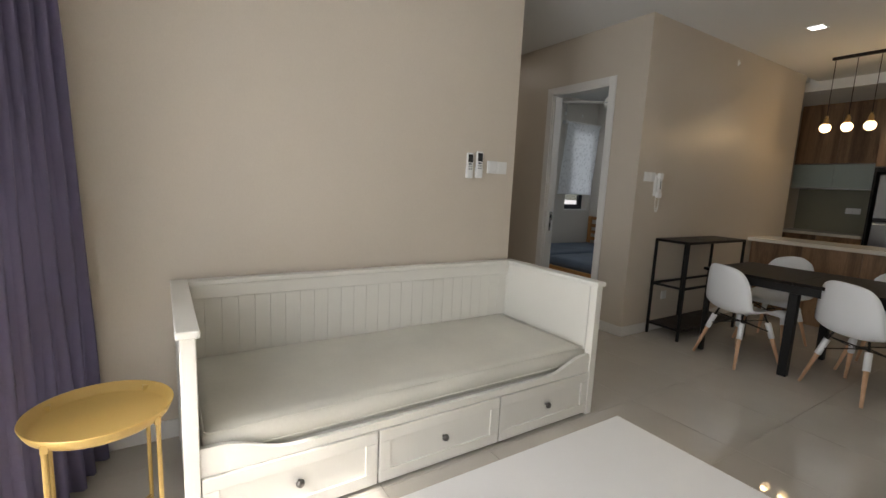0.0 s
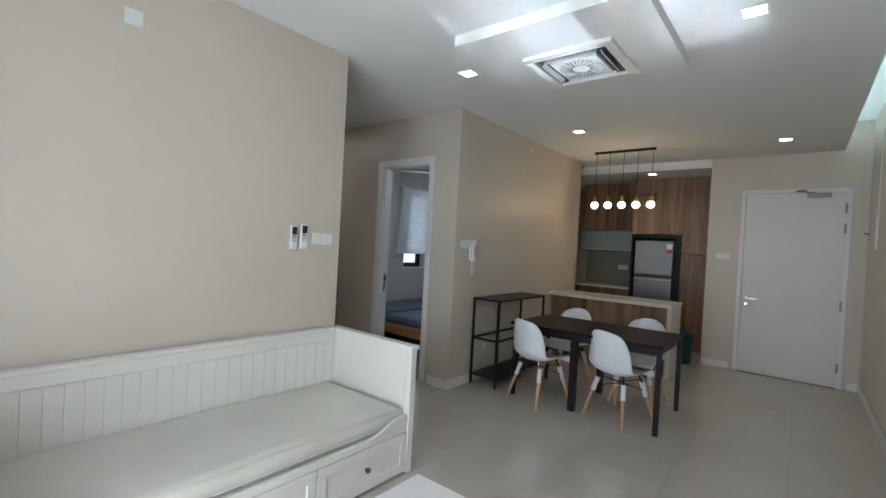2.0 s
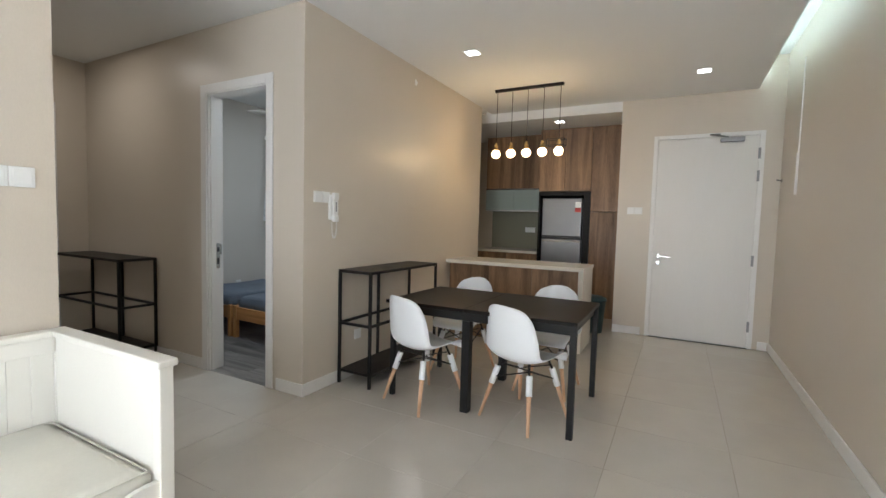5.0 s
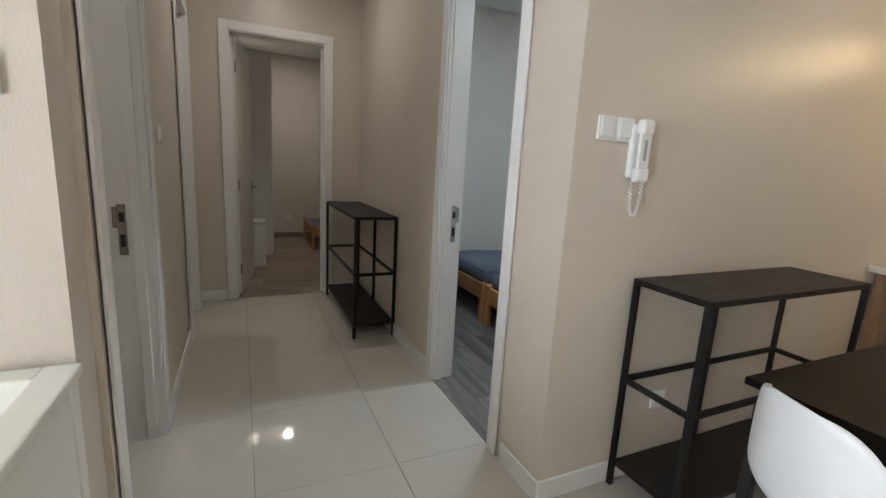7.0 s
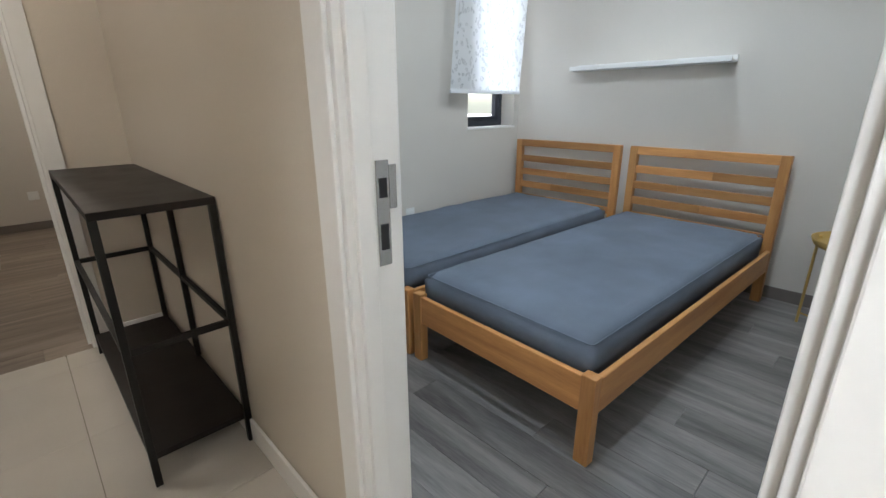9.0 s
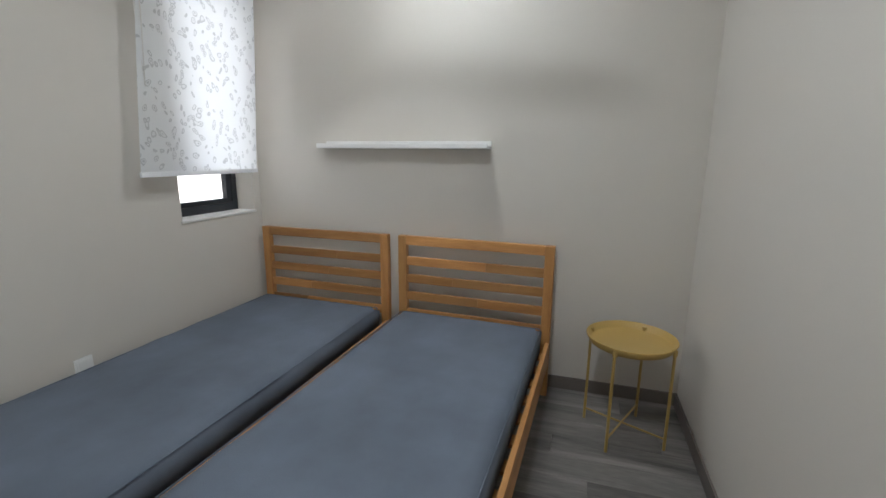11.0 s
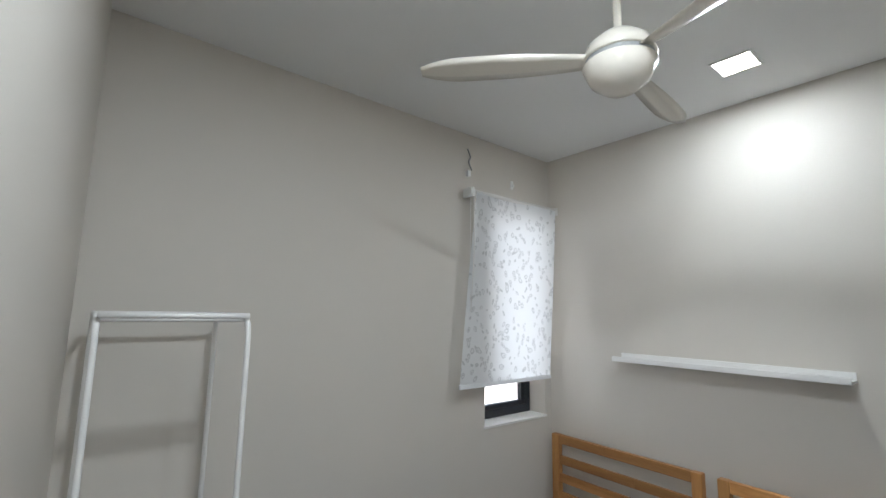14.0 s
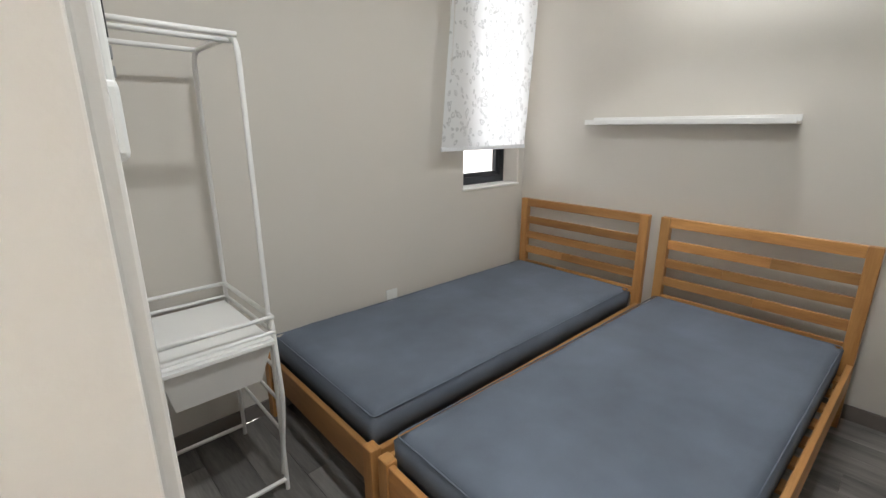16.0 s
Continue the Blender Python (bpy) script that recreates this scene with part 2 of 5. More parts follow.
def box(bm, x0, x1, y0, y1, z0, z1, bevel=0.0, seg=2):
    m = Matrix.Translation(((x0 + x1) / 2, (y0 + y1) / 2, (z0 + z1) / 2)) @ Matrix.Diagonal((abs(x1 - x0), abs(y1 - y0), abs(z1 - z0), 1))
    vs = bmesh.ops.create_cube(bm, size=1, matrix=m)["verts"]
    if bevel:
        es = list({e for v in vs for e in v.link_edges})
        bmesh.ops.bevel(bm, geom=es, offset=bevel, segments=seg, affect="EDGES", profile=0.5)
    return bm


def rod(bm, a, b, r0, r1=None, n=10):
    a, b = Vector(a), Vector(b)
    d = b - a
    m = Matrix.Translation((a + b) / 2) @ d.to_track_quat("Z", "Y").to_matrix().to_4x4()
    bmesh.ops.create_cone(bm, cap_ends=True, segments=n, radius1=r0, radius2=r0 if r1 is None else r1, depth=d.length, matrix=m)
    return bm


def bar(bm, a, b, w):
    """A square bar from a to b."""
    a, b = Vector(a), Vector(b)
    d = b - a
    m = Matrix.Translation((a + b) / 2) @ d.to_track_quat("Z", "Y").to_matrix().to_4x4() @ Matrix.Diagonal((w, w, d.length, 1))
    bmesh.ops.create_cube(bm, size=1, matrix=m)
    return bm


def lathe(bm, profile, n=24, at=(0, 0, 0)):
    """A turned shape from (radius, height) pairs."""
    rings = []
    for r, z in profile:
        rings.append([bm.verts.new((at[0] + r * math.cos(2 * math.pi * i / n), at[1] + r * math.sin(2 * math.pi * i / n), at[2] + z)) for i in range(n)])
    for a, b in zip(rings, rings[1:]):
        for i in range(n):
            bm.faces.new((a[i], a[(i + 1) % n], b[(i + 1) % n], b[i]))
    bm.faces.new(list(reversed(rings[0])))
    bm.faces.new(rings[-1])
    return bm


def tube(name, points, r, mat, parent, cyclic=False, label=""):
    """A bent pipe, as a mesh, along rounded points."""
    cu = bpy.data.curves.new(name, "CURVE")
    cu.dimensions, cu.bevel_depth, cu.bevel_resolution, cu.resolution_u = "3D", r, 2, 6
    sp = cu.splines.new("POLY")
    sp.points.add(len(points) - 1)
    for p, q in zip(sp.points, points):
        p.co = (*q, 1)
    sp.use_cyclic_u = cyclic
    tmp = bpy.data.objects.new("tmp", cu)
    me = bpy.data.meshes.new_from_object(tmp)
    bpy.data.objects.remove(tmp)
    for poly in me.polygons:
        poly.use_smooth = True
    me.materials.append(mat)
    ob = new(name, me)
    ob.parent = parent
    if label:
        tagged(ob, label)
    return ob


def bend(points, r, n=5):
    """The points with their inner corners rounded."""
    pts = [Vector(p) for p in points]
    out = [pts[0]]
    for a, b, c in zip(pts, pts[1:], pts[2:]):
        u, v = (a - b).normalized(), (c - b).normalized()
        p, q = b + u * r, b + v * r
        for i in range(n + 1):
            t = i / n
            out.append((1 - t) ** 2 * p + 2 * t * (1 - t) * b + t * t * q)
    return out + [pts[-1]]


def mesh(name, bm, mat, smooth=False):
    me = bpy.data.meshes.new(name)
    bmesh.ops.recalc_face_normals(bm, faces=bm.faces)
    bm.to_mesh(me)
    bm.free()
    me.materials.append(mat)
    if smooth:
        for p in me.polygons:
            p.use_smooth = True
    return me


def part(name, bm, mat, parent=None, label="", smooth=False):
    ob = new(name, mesh(name, bm, mat, smooth))
    ob.parent = parent
    if label:
        tagged(ob, label)
    return ob


def B():
    return bmesh.new()


def thing(name, m, label, category, group=""):
    ob = new(name)
    ob.empty_display_size = 0.1
    ob.matrix_world = m
    return tagged(ob, label, category, group)


def structure(name, bm, mat, label, category):
    return tagged(part(name, bm, mat), label, category, kind="structure")


def wall_along_y(name, x0, x1, y0, y1, z1, holes, mat, label):
    bm = B()
    y = y0
    for a, b, lo, hi in sorted(holes):
        box(bm, x0, x1, y, a, 0, z1)
        if lo > 0:
            box(bm, x0, x1, a, b, 0, lo)
        if hi < z1:
            box(bm, x0, x1, a, b, hi, z1)
        y = b
    box(bm, x0, x1, y, y1, 0, z1)
    return structure(name, bm, mat, label, "wall")


def wall_along_x(name, x0, x1, y0, y1, z1, holes, mat, label):
    bm = B()
    x = x0
    for a, b, lo, hi in sorted(holes):
        box(bm, x, a, y0, y1, 0, z1)
        if lo > 0:
            box(bm, a, b, y0, y1, 0, lo)
        if hi < z1:
            box(bm, a, b, y0, y1, hi, z1)
        x = b
    box(bm, x, x1, y0, y1, 0, z1)
    return structure(name, bm, mat, label, "wall")


# ---- structure ----
H = 2.91          # ceiling height
TOP = 3.25        # wall height above the ceilings
DT = 2.38         # door opening height
wall_along_y("wall_balcony", -0.15, 0.0, -0.2, 3.5, TOP, [(0.25, 2.51, 0.0, 2.4)], M_WALL, "beige papered wall round the balcony door")
wall_along_x("wall_daybed", 0.0, 2.80, 3.36, 3.50, TOP, [], M_WALL, "beige papered wall behind the daybed")
wall_along_x("wall_right", 0.0, 8.03, -0.2, -0.05, TOP, [], M_WALL, "beige papered living room side wall")
wall_along_x("wall_phone", 4.262, 7.49, 3.346, 3.446, TOP, [], M_WALL, "beige papered wall with the intercom")
wall_along_y("wall_entrance", 7.88, 8.03, -0.05, 1.60, TOP, [(0.13, 1.20, 0.0, 2.43)], M_WALL, "beige wall with the entrance door")
wall_along_y("wall_bedroom", 4.262, 4.385, 3.446, 6.65, TOP, [(3.72, 4.47, 0.0, DT)], M_WALL, "beige papered corridor wall with a bedroom door")
wall_along_y("wall_corridor", 2.66, 2.82, 3.50, 6.65, TOP, [(3.58, 4.36, 0.0, DT), (5.57, 6.25, 0.0, DT)], M_WALL, "beige papered corridor wall with two doorways")
wall_along_x("wall_corridor_end", 2.82, 4.262, 6.50, 6.65, TOP, [(3.105, 3.935, 0.0, DT)], M_WALL, "beige papered corridor end wall with a doorway")
# bedroom inner skins
wall_along_x("wall_window", 4.385, 7.35, 6.25, 6.48, TOP, [(6.53, 7.13, 1.03, 2.42)], M_BWALL, "greige painted bedroom wall with a window")
wall_along_y("wall_headboard", 7.20, 7.35, 3.446, 6.25, TOP, [], M_BWALL, "greige painted bedroom wall behind the headboards")
wall_along_x("wall_bedroom_side", 4.385, 7.20, 3.446, 3.456, H, [], M_BWALL, "greige painted bedroom side wall")
wall_along_y("wall_bedroom_door", 4.385, 4.393, 3.456, 6.25, H, [(3.72, 4.47, 0.0, DT)], M_BWALL, "greige painted bedroom wall beside the door")
def wedge(x0, x1, y0, y1, z1):
    """Upright filler, x0 wide at y0 growing to x1 at y1."""
    bm = B()
    rings = [[bm.verts.new((x, y, z)) for x, y in ((4.388, y0), (x0, y0), (x1, y1), (4.388, y1))] for z in (0, z1)]
    for i in range(4):
        bm.faces.new((rings[0][i], rings[0][(i + 1) % 4], rings[1][(i + 1) % 4], rings[1][i]))
    bm.faces.new(rings[0])
    bm.faces.new(rings[1])
    return bm


structure("wall_bedroom_skin", wedge(4.395, 4.478, 4.55, 6.25, 2.90), M_BWALL, "greige painted bedroom wall, slightly out of square", "wall")
structure("baseboard_bedroom_door", wedge(4.408, 4.491, 4.552, 6.235, 0.08), M_BASE, "grey-brown wood-look baseboard", "skirting")
# second bedroom and the two rooms off the corridor, closed all round
wall_along_x("wall_far_bedroom", 2.5, 5.6, 9.85, 10.0, TOP, [], M_BWALL, "greige painted far bedroom wall")
wall_along_y("wall_far_bedroom_side", 5.6, 5.75, 6.48, 10.0, TOP, [], M_BWALL, "greige painted far bedroom side wall")
wall_along_y("wall_far_bedroom_left", 2.35, 2.5, 6.65, 10.0, TOP, [], M_BWALL, "greige painted far bedroom side wall")
wall_along_x("wall_side_room_end", 1.0, 2.66, 6.65, 6.8, TOP, [], M_BWALL, "plain wall closing a side room")
wall_along_x("wall_side_room_divider", 1.15, 2.66, 4.9, 5.0, TOP, [], M_BWALL, "plain wall between two side rooms")
wall_along_y("wall_side_room", 1.0, 1.15, 3.50, 6.65, TOP, [], M_BWALL, "plain wall closing a side room")
# kitchen
wall_along_y("wall_kitchen_back", 9.3, 9.45, 1.45, 5.0, TOP, [], M_WALL, "beige kitchen back wall")
wall_along_x("wall_kitchen_right", 8.03, 9.3, 1.45, 1.60, TOP, [], M_WALL, "beige kitchen side wall")
wall_along_x("wall_kitchen_left", 7.35, 9.3, 4.85, 5.0, TOP, [], M_WALL, "beige kitchen side wall")

bm = B()
box(bm, 0, 7.88, 0.2, 3.36, H, H + 0.06)
box(bm, 0.0, 8.03, -0.2, 3.5, TOP, TOP + 0.1)
box(bm, 2.82, 4.262, 3.36, 6.50, H, H + 0.06)
structure("ceiling", bm, M_CEIL, "white plastered ceiling with a light cove", "ceiling")
bm = B()
box(bm, 2.985, 4.118, 1.25, 2.465, 2.84, H)
structure("ceiling_box", bm, M_CEIL, "dropped white ceiling box round the air conditioner", "ceiling")
bm = B()
box(bm, 4.385, 7.20, 3.446, 6.25, 2.90, 2.98)
structure("ceiling_bedroom", bm, M_CEIL, "white plastered bedroom ceiling", "ceiling")
bm = B()
box(bm, 7.88, 9.3, 1.60, 4.85, 2.79, 2.85)
box(bm, 7.88, 7.90, 1.60, 4.85, 2.85, TOP)
box(bm, 7.49, 7.88, 3.446, 4.85, H, H + 0.06)
structure("ceiling_kitchen", bm, M_CEIL, "lowered white kitchen ceiling", "ceiling")
bm = B()
box(bm, 2.5, 5.6, 6.65, 9.85, 2.90, 2.98)
box(bm, 1.15, 2.66, 3.5, 6.65, 2.90, 2.98)
box(bm, 1.0, 9.45, 3.36, 10.0, TOP, TOP + 0.1)
box(bm, 7.35, 9.45, 1.45, 3.36, TOP, TOP + 0.1)
structure("ceiling_rear", bm, M_CEIL, "white plastered ceiling of the rear rooms", "ceiling")

# floors: bed under the pieces
bm = B()
box(bm, -0.15, 9.3, -0.05, 3.36, -0.12, -0.012)
box(bm, 2.66, 4.262, 3.36, 6.5, -0.12, -0.012)
box(bm, 7.35, 9.3, 3.36, 4.85, -0.12, -0.012)
FLOOR = structure("floor", bm, M_GROUT, "polished cream porcelain tile floor with thin joints", "floor")
bm = B()
box(bm, 4.262, 7.20, 3.446, 6.25, -0.12, -0.010)
FLOOR_BED = structure("floor_bedroom", bm, M_BASE, "grey wood-look plank floor", "floor")
bm = B()
box(bm, 2.5, 5.6, 6.5, 9.85, -0.12, -0.010)
box(bm, 1.15, 2.66, 3.5, 6.65, -0.12, -0.010)
FLOOR_FAR = structure("floor_rear_rooms", bm, M_BASE, "brown wood-look plank floor of the rear rooms", "floor")
bm = B()
box(bm, -400, 400, -400, 400, -9.0, -8.9)
structure("ground", bm, M_CONC, "pale paved ground far below the flat", "ground")
bm = B()
box(bm, -1.6, -0.15, -0.5, 3.8, -0.12, -0.02)
structure("balcony_slab", bm, M_CONC, "pale concrete balcony slab", "floor")
bm = B()
box(bm, -1.45, -0.15, -0.5, 3.8, 2.9, 3.1)
structure("balcony_roof", bm, M_CONC, "pale concrete slab of the balcony above", "roof")


def skirt(name, boxes, mat, label):
    bm = B()
    for b in boxes:
        box(bm, *b, 0.003)
    structure(name, bm, mat, label, "skirting")


T = 0.014
skirt("baseboard", [
    (0.0, 2.80, 3.36 - T, 3.358, 0, 0.095), (2.80, 2.80 + T, 3.36 - T, 3.50, 0, 0.095), (2.82, 2.82 + T, 3.50, 3.52, 0, 0.095),
    (2.82, 2.82 + T, 4.424, 5.50, 0, 0.095), (2.82, 2.82 + T, 6.31, 6.5, 0, 0.095), (2.82, 3.041, 6.5 - T, 6.498, 0, 0.095), (4.0, 4.262 - T, 6.5 - T, 6.498, 0, 0.095),
    (4.262 - T, 4.26, 4.54, 6.5 - T, 0, 0.095), (4.262 - T, 4.26, 3.346 - T, 3.62, 0, 0.095), (4.262, 7.49, 3.346 - T, 3.344, 0, 0.095),
    (0.0, 7.88, -0.048, -0.05 + T, 0, 0.095), (7.88 - T, 7.878, 1.27, 1.60, 0, 0.095), (7.88 - T, 7.878, -0.03, 0.06, 0, 0.095)], M_TRIM, "white painted baseboard")
skirt("baseboard_bedroom", [
    (7.20 - T, 7.198, 3.456, 6.25, 0, 0.08), (4.495, 7.186, 6.25 - T, 6.248, 0, 0.08), (4.393, 7.186, 3.458, 3.456 + T, 0, 0.08)], M_BASE, "grey-brown wood-look baseboard")
skirt("baseboard_far_bedroom", [(2.5, 5.6, 9.85 - T, 9.848, 0, 0.08)], M_BASE, "brown wood-look baseboard")


def casing_y(name, x0, x1, y0, y1, faces, label, stop):
    """Lining and casings of a doorway in a wall that runs along y."""
    th = thing(name, pose((x0 + x1) / 2, (y0 + y1) / 2, 0), label, "door frame")
    th["kind"] = "structure"
    cx, cy = (x0 + x1) / 2, (y0 + y1) / 2
    hw, d = (y1 - y0) / 2, (x1 - x0) / 2 + 0.006
    for s in (-1, 1):
        bm = B()
        box(bm, -d, d, s * (hw - 0.022), s * hw, 0, DT, 0.002)
        box(bm, stop - 0.02, stop + 0.02, s * (hw - 0.036), s * (hw - 0.022), 0, DT - 0.022, 0.002)
        part("jamb", bm, M_TRIM, th)
    part("head", box(B(), -d, d, -hw + 0.022, hw - 0.022, DT - 0.022, DT, 0.002), M_TRIM, th)
    for f in faces:
        xa, xb = (d, d + 0.012) if f > 0 else (-d - 0.012, -d)
        for s in (-1, 1):
            part("casing", box(B(), xa, xb, s * (hw - 0.01), s * (hw + 0.062), 0, DT + 0.062, 0.003), M_TRIM, th)
        part("casing", box(B(), xa, xb, -hw + 0.01, hw - 0.01, DT - 0.01, DT + 0.062, 0.003), M_TRIM, th)
    return th


def casing_x(name, x0, x1, y0, y1, label):
    th = thing(name, pose((x0 + x1) / 2, (y0 + y1) / 2, 0), label, "door frame")
    th["kind"] = "structure"
    hw, d = (x1 - x0) / 2, (y1 - y0) / 2 + 0.006
    for s in (-1, 1):
        bm = B()
        box(bm, s * (hw - 0.022), s * hw, -d, d, 0, DT, 0.002)
        box(bm, s * (hw - 0.036), s * (hw - 0.022), -0.02, 0.02, 0, DT - 0.022, 0.002)
        part("jamb", bm, M_TRIM, th)
        part("casing", box(B(), s * (hw - 0.01), s * (hw + 0.062), -d - 0.012, -d, 0, DT + 0.062, 0.003), M_TRIM, th)
    part("head", box(B(), -hw + 0.022, hw - 0.022, -d, d, DT - 0.022, DT, 0.002), M_TRIM, th)
    part("casing", box(B(), -hw + 0.01, hw - 0.01, -d - 0.012, -d, DT - 0.01, DT + 0.062, 0.003), M_TRIM, th)
    return th


def strike(parent, x, y, z, ny, side=1):
    """Lock strike plate on a jamb."""
    bm = B()
    box(bm, x - 0.016, x + 0.016, y, y + ny * 0.003, z - 0.11, z + 0.11, 0.001)
    plate = part("strike_plate", bm, M_CHROME, parent, "satin steel strike plate")
    bm = B()
    box(bm, x - 0.009, x + 0.009, y + ny * 0.003, y + ny * 0.005, z + 0.035, z + 0.075)
    box(bm, x - 0.009, x + 0.009, y + ny * 0.003, y + ny * 0.005, z - 0.075, z - 0.02)
    part("latch_hole", bm, M_BPLAST, plate)
    bm = B()
    box(bm, *sorted((x + side * 0.016, x + side * 0.034)), y, y + ny * 0.004, z + 0.01, z + 0.10, 0.001)
    part("lip", bm, M_CHROME, plate)


def leaf(name, m, w, h, label, handle_side=1, mat=None):
    """A flush door leaf hinged at its origin and reaching along +x."""
    th = thing(name, m, label, "door")
    th["kind"] = "structure"
    part("leaf", box(B(), 0.004, w, -0.02, 0.02, 0.006, h, 0.002), mat or M_DOORW, th)
    for s in (-1, 1):
        bm = B()
        box(bm, w - 0.075, w - 0.045, s * 0.02, s * 0.026, 0.91, 1.05, 0.002)
        rod(bm, (w - 0.06, s * 0.024, 1.0), (w - 0.06, s * 0.065, 1.0), 0.009)
        box(bm, w - 0.18, w - 0.05, s * 0.056, s * 0.070, 0.992, 1.01, 0.004)
        part("handle", bm, M_CHROME, th, "satin chrome lever handle")
    for z in (0.25, 1.05, h - 0.25):
        bm = B()
        rod(bm, (0.0, -0.02, z - 0.05), (0.0, -0.02, z + 0.05), 0.007)
        box(bm, 0.0, 0.035, -0.0225, -0.02, z - 0.05, z + 0.05)
        part("hinge", bm, M_CHROME, th)
    return th


d = casing_y("door_1", 4.262, 4.385, 3.72, 4.47, (-1, 1), "white painted bedroom door frame", -0.03)
strike(d, 0.02, 0.353, 1.0, -1)
for z in (0.25, 1.05, DT - 0.28):
    hb = B()
    box(hb, 0.026, 0.062, -0.353, -0.350, z - 0.055, z + 0.055, 0.001)
    rod(hb, (0.066, -0.351, z - 0.055), (0.066, -0.351, z + 0.055), 0.007)
    part("hinge", hb, M_CHROME, d, "satin steel hinge")
d = casing_y("door_2", 2.66, 2.82, 3.58, 4.36, (1,), "white painted door frame off the corridor", 0.03)
strike(d, -0.025, 0.368, 1.0, -1, -1)
d = casing_y("door_3", 2.66, 2.82, 5.57, 6.25, (1,), "white painted door frame at the corridor end", 0.03)
strike(d, -0.025, 0.318, 1.0, -1, -1)
casing_x("door_4", 3.105, 3.935, 6.5, 6.65, "white painted door frame in the corridor end wall")
leaf("door_5", pose(4.45, 3.71, 0, 0, 0, -9), 0.73, DT - 0.03, "white bedroom door standing wide open")
leaf("door_6", pose(3.145, 6.64, 0, 0, 0, 80), 0.77, DT - 0.03, "white door opened into the far bedroom")

# entrance door with closer
th = thing("door_7", pose(7.87, 0.665, 0), "closed off-white entrance door with lever handle", "door")
th["kind"] = "structure"
part("leaf", box(B(), -0.005, 0.04, -0.505, 0.505, 0.008, 2.40, 0.003), M_DOORW, th)
for s in (-1, 1):
    part("frame", box(B(), -0.012, 0.16, s * 0.507, s * 0.555, 0, 2.45, 0.003), M_TRIM, th)
part("frame", box(B(), -0.012, 0.16, -0.507, 0.507, 2.402, 2.45, 0.003), M_TRIM, th)
bm = B()
box(bm, -0.012, -0.005, 0.43, 0.46, 0.98, 1.03, 0.003)
rod(bm, (-0.01, 0.445, 1.0), (-0.055, 0.445, 1.0), 0.009)
box(bm, -0.062, -0.048, 0.31, 0.455, 0.992, 1.01, 0.004)
part("handle", bm, M_CHROME, th, "satin chrome lever handle")
part("keyhole", rod(B(), (-0.004, 0.445, 0.92), (-0.014, 0.445, 0.92), 0.022, n=16), M_CHROME, th)
closer = part("closer", box(B(), -0.06, -0.006, -0.36, -0.13, 2.335, 2.385, 0.006), M_STEEL, th, "grey metal door closer")
bm = B()
bar(bm, (-0.05, -0.2, 2.39), (-0.19, -0.02, 2.40), 0.014)
bar(bm, (-0.19, -0.02, 2.40), (-0.02, -0.12, 2.43), 0.014)
part("closer_arm", bm, M_STEEL, closer)
for z in (0.25, 1.0, 1.95, 2.2):
    part("hinge", box(B(), -0.014, -0.004, -0.52, -0.495, z - 0.06, z + 0.06, 0.002), M_STEEL, th)
part("threshold", box(B(), -0.02, 0.06, -0.505, 0.505, 0, 0.006), M_BPLAST, th)

# balcony door: sliding frame with two panes
th = thing("window_1", pose(-0.08, 1.38, 0), "black framed sliding balcony door with clear glass", "window")
th["kind"] = "structure"
for y0, y1 in ((-1.13, 0.03), (-0.03, 1.13)):
    bm = B()
    x = -0.025 if y0 < -1 else 0.025
    for a, b in ((y0, y0 + 0.06), (y1 - 0.06, y1)):
        box(bm, x - 0.02, x + 0.02, a, b, 0, 2.4)
    for a, b in ((0, 0.07), (2.33, 2.4)):
        box(bm, x - 0.02, x + 0.02, y0 + 0.06, y1 - 0.06, a, b)
    part("window_frame", bm, M_FRAMEB, th)
    pane = part("pane", box(B(), x - 0.003, x + 0.003, y0 + 0.06, y1 - 0.06, 0.07, 2.33), M_GLASS, th)
    pane.visible_shadow = False

# bedroom window
th = thing("window_2", pose(6.83, 6.42, 1.03), "narrow black framed window with white sill", "window")
th["kind"] = "structure"
bm = B()
for a, b in ((-0.30, -0.262), (0.255, 0.30)):
    box(bm, a, b, -0.03, 0.03, 0.0, 1.39, 0.002)
box(bm, -0.262, 0.255, -0.03, 0.03, 0.0, 0.055, 0.002)
box(bm, -0.262, 0.255, -0.03, 0.03, 1.33, 1.39, 0.002)
part("window_frame", bm, M_FRAMEB, th)
bm = B()
for a, b in ((-0.262, -0.245), (0.215, 0.255)):
    box(bm, a, b, -0.022, 0.022, 0.055, 1.33, 0.002)
box(bm, -0.245, 0.215, -0.022, 0.022, 0.055, 0.085, 0.002)
part("sash", bm, M_FRAMEB, th)
pane = part("pane", box(B(), -0.245, 0.215, -0.003, 0.003, 0.085, 1.33), M_GLASS, th)
pane.visible_shadow = False
part("window_sill", box(B(), -0.31, 0.31, -0.178, -0.03, -0.012, 0.004, 0.003), M_TRIM, th)

# ---- living room ----


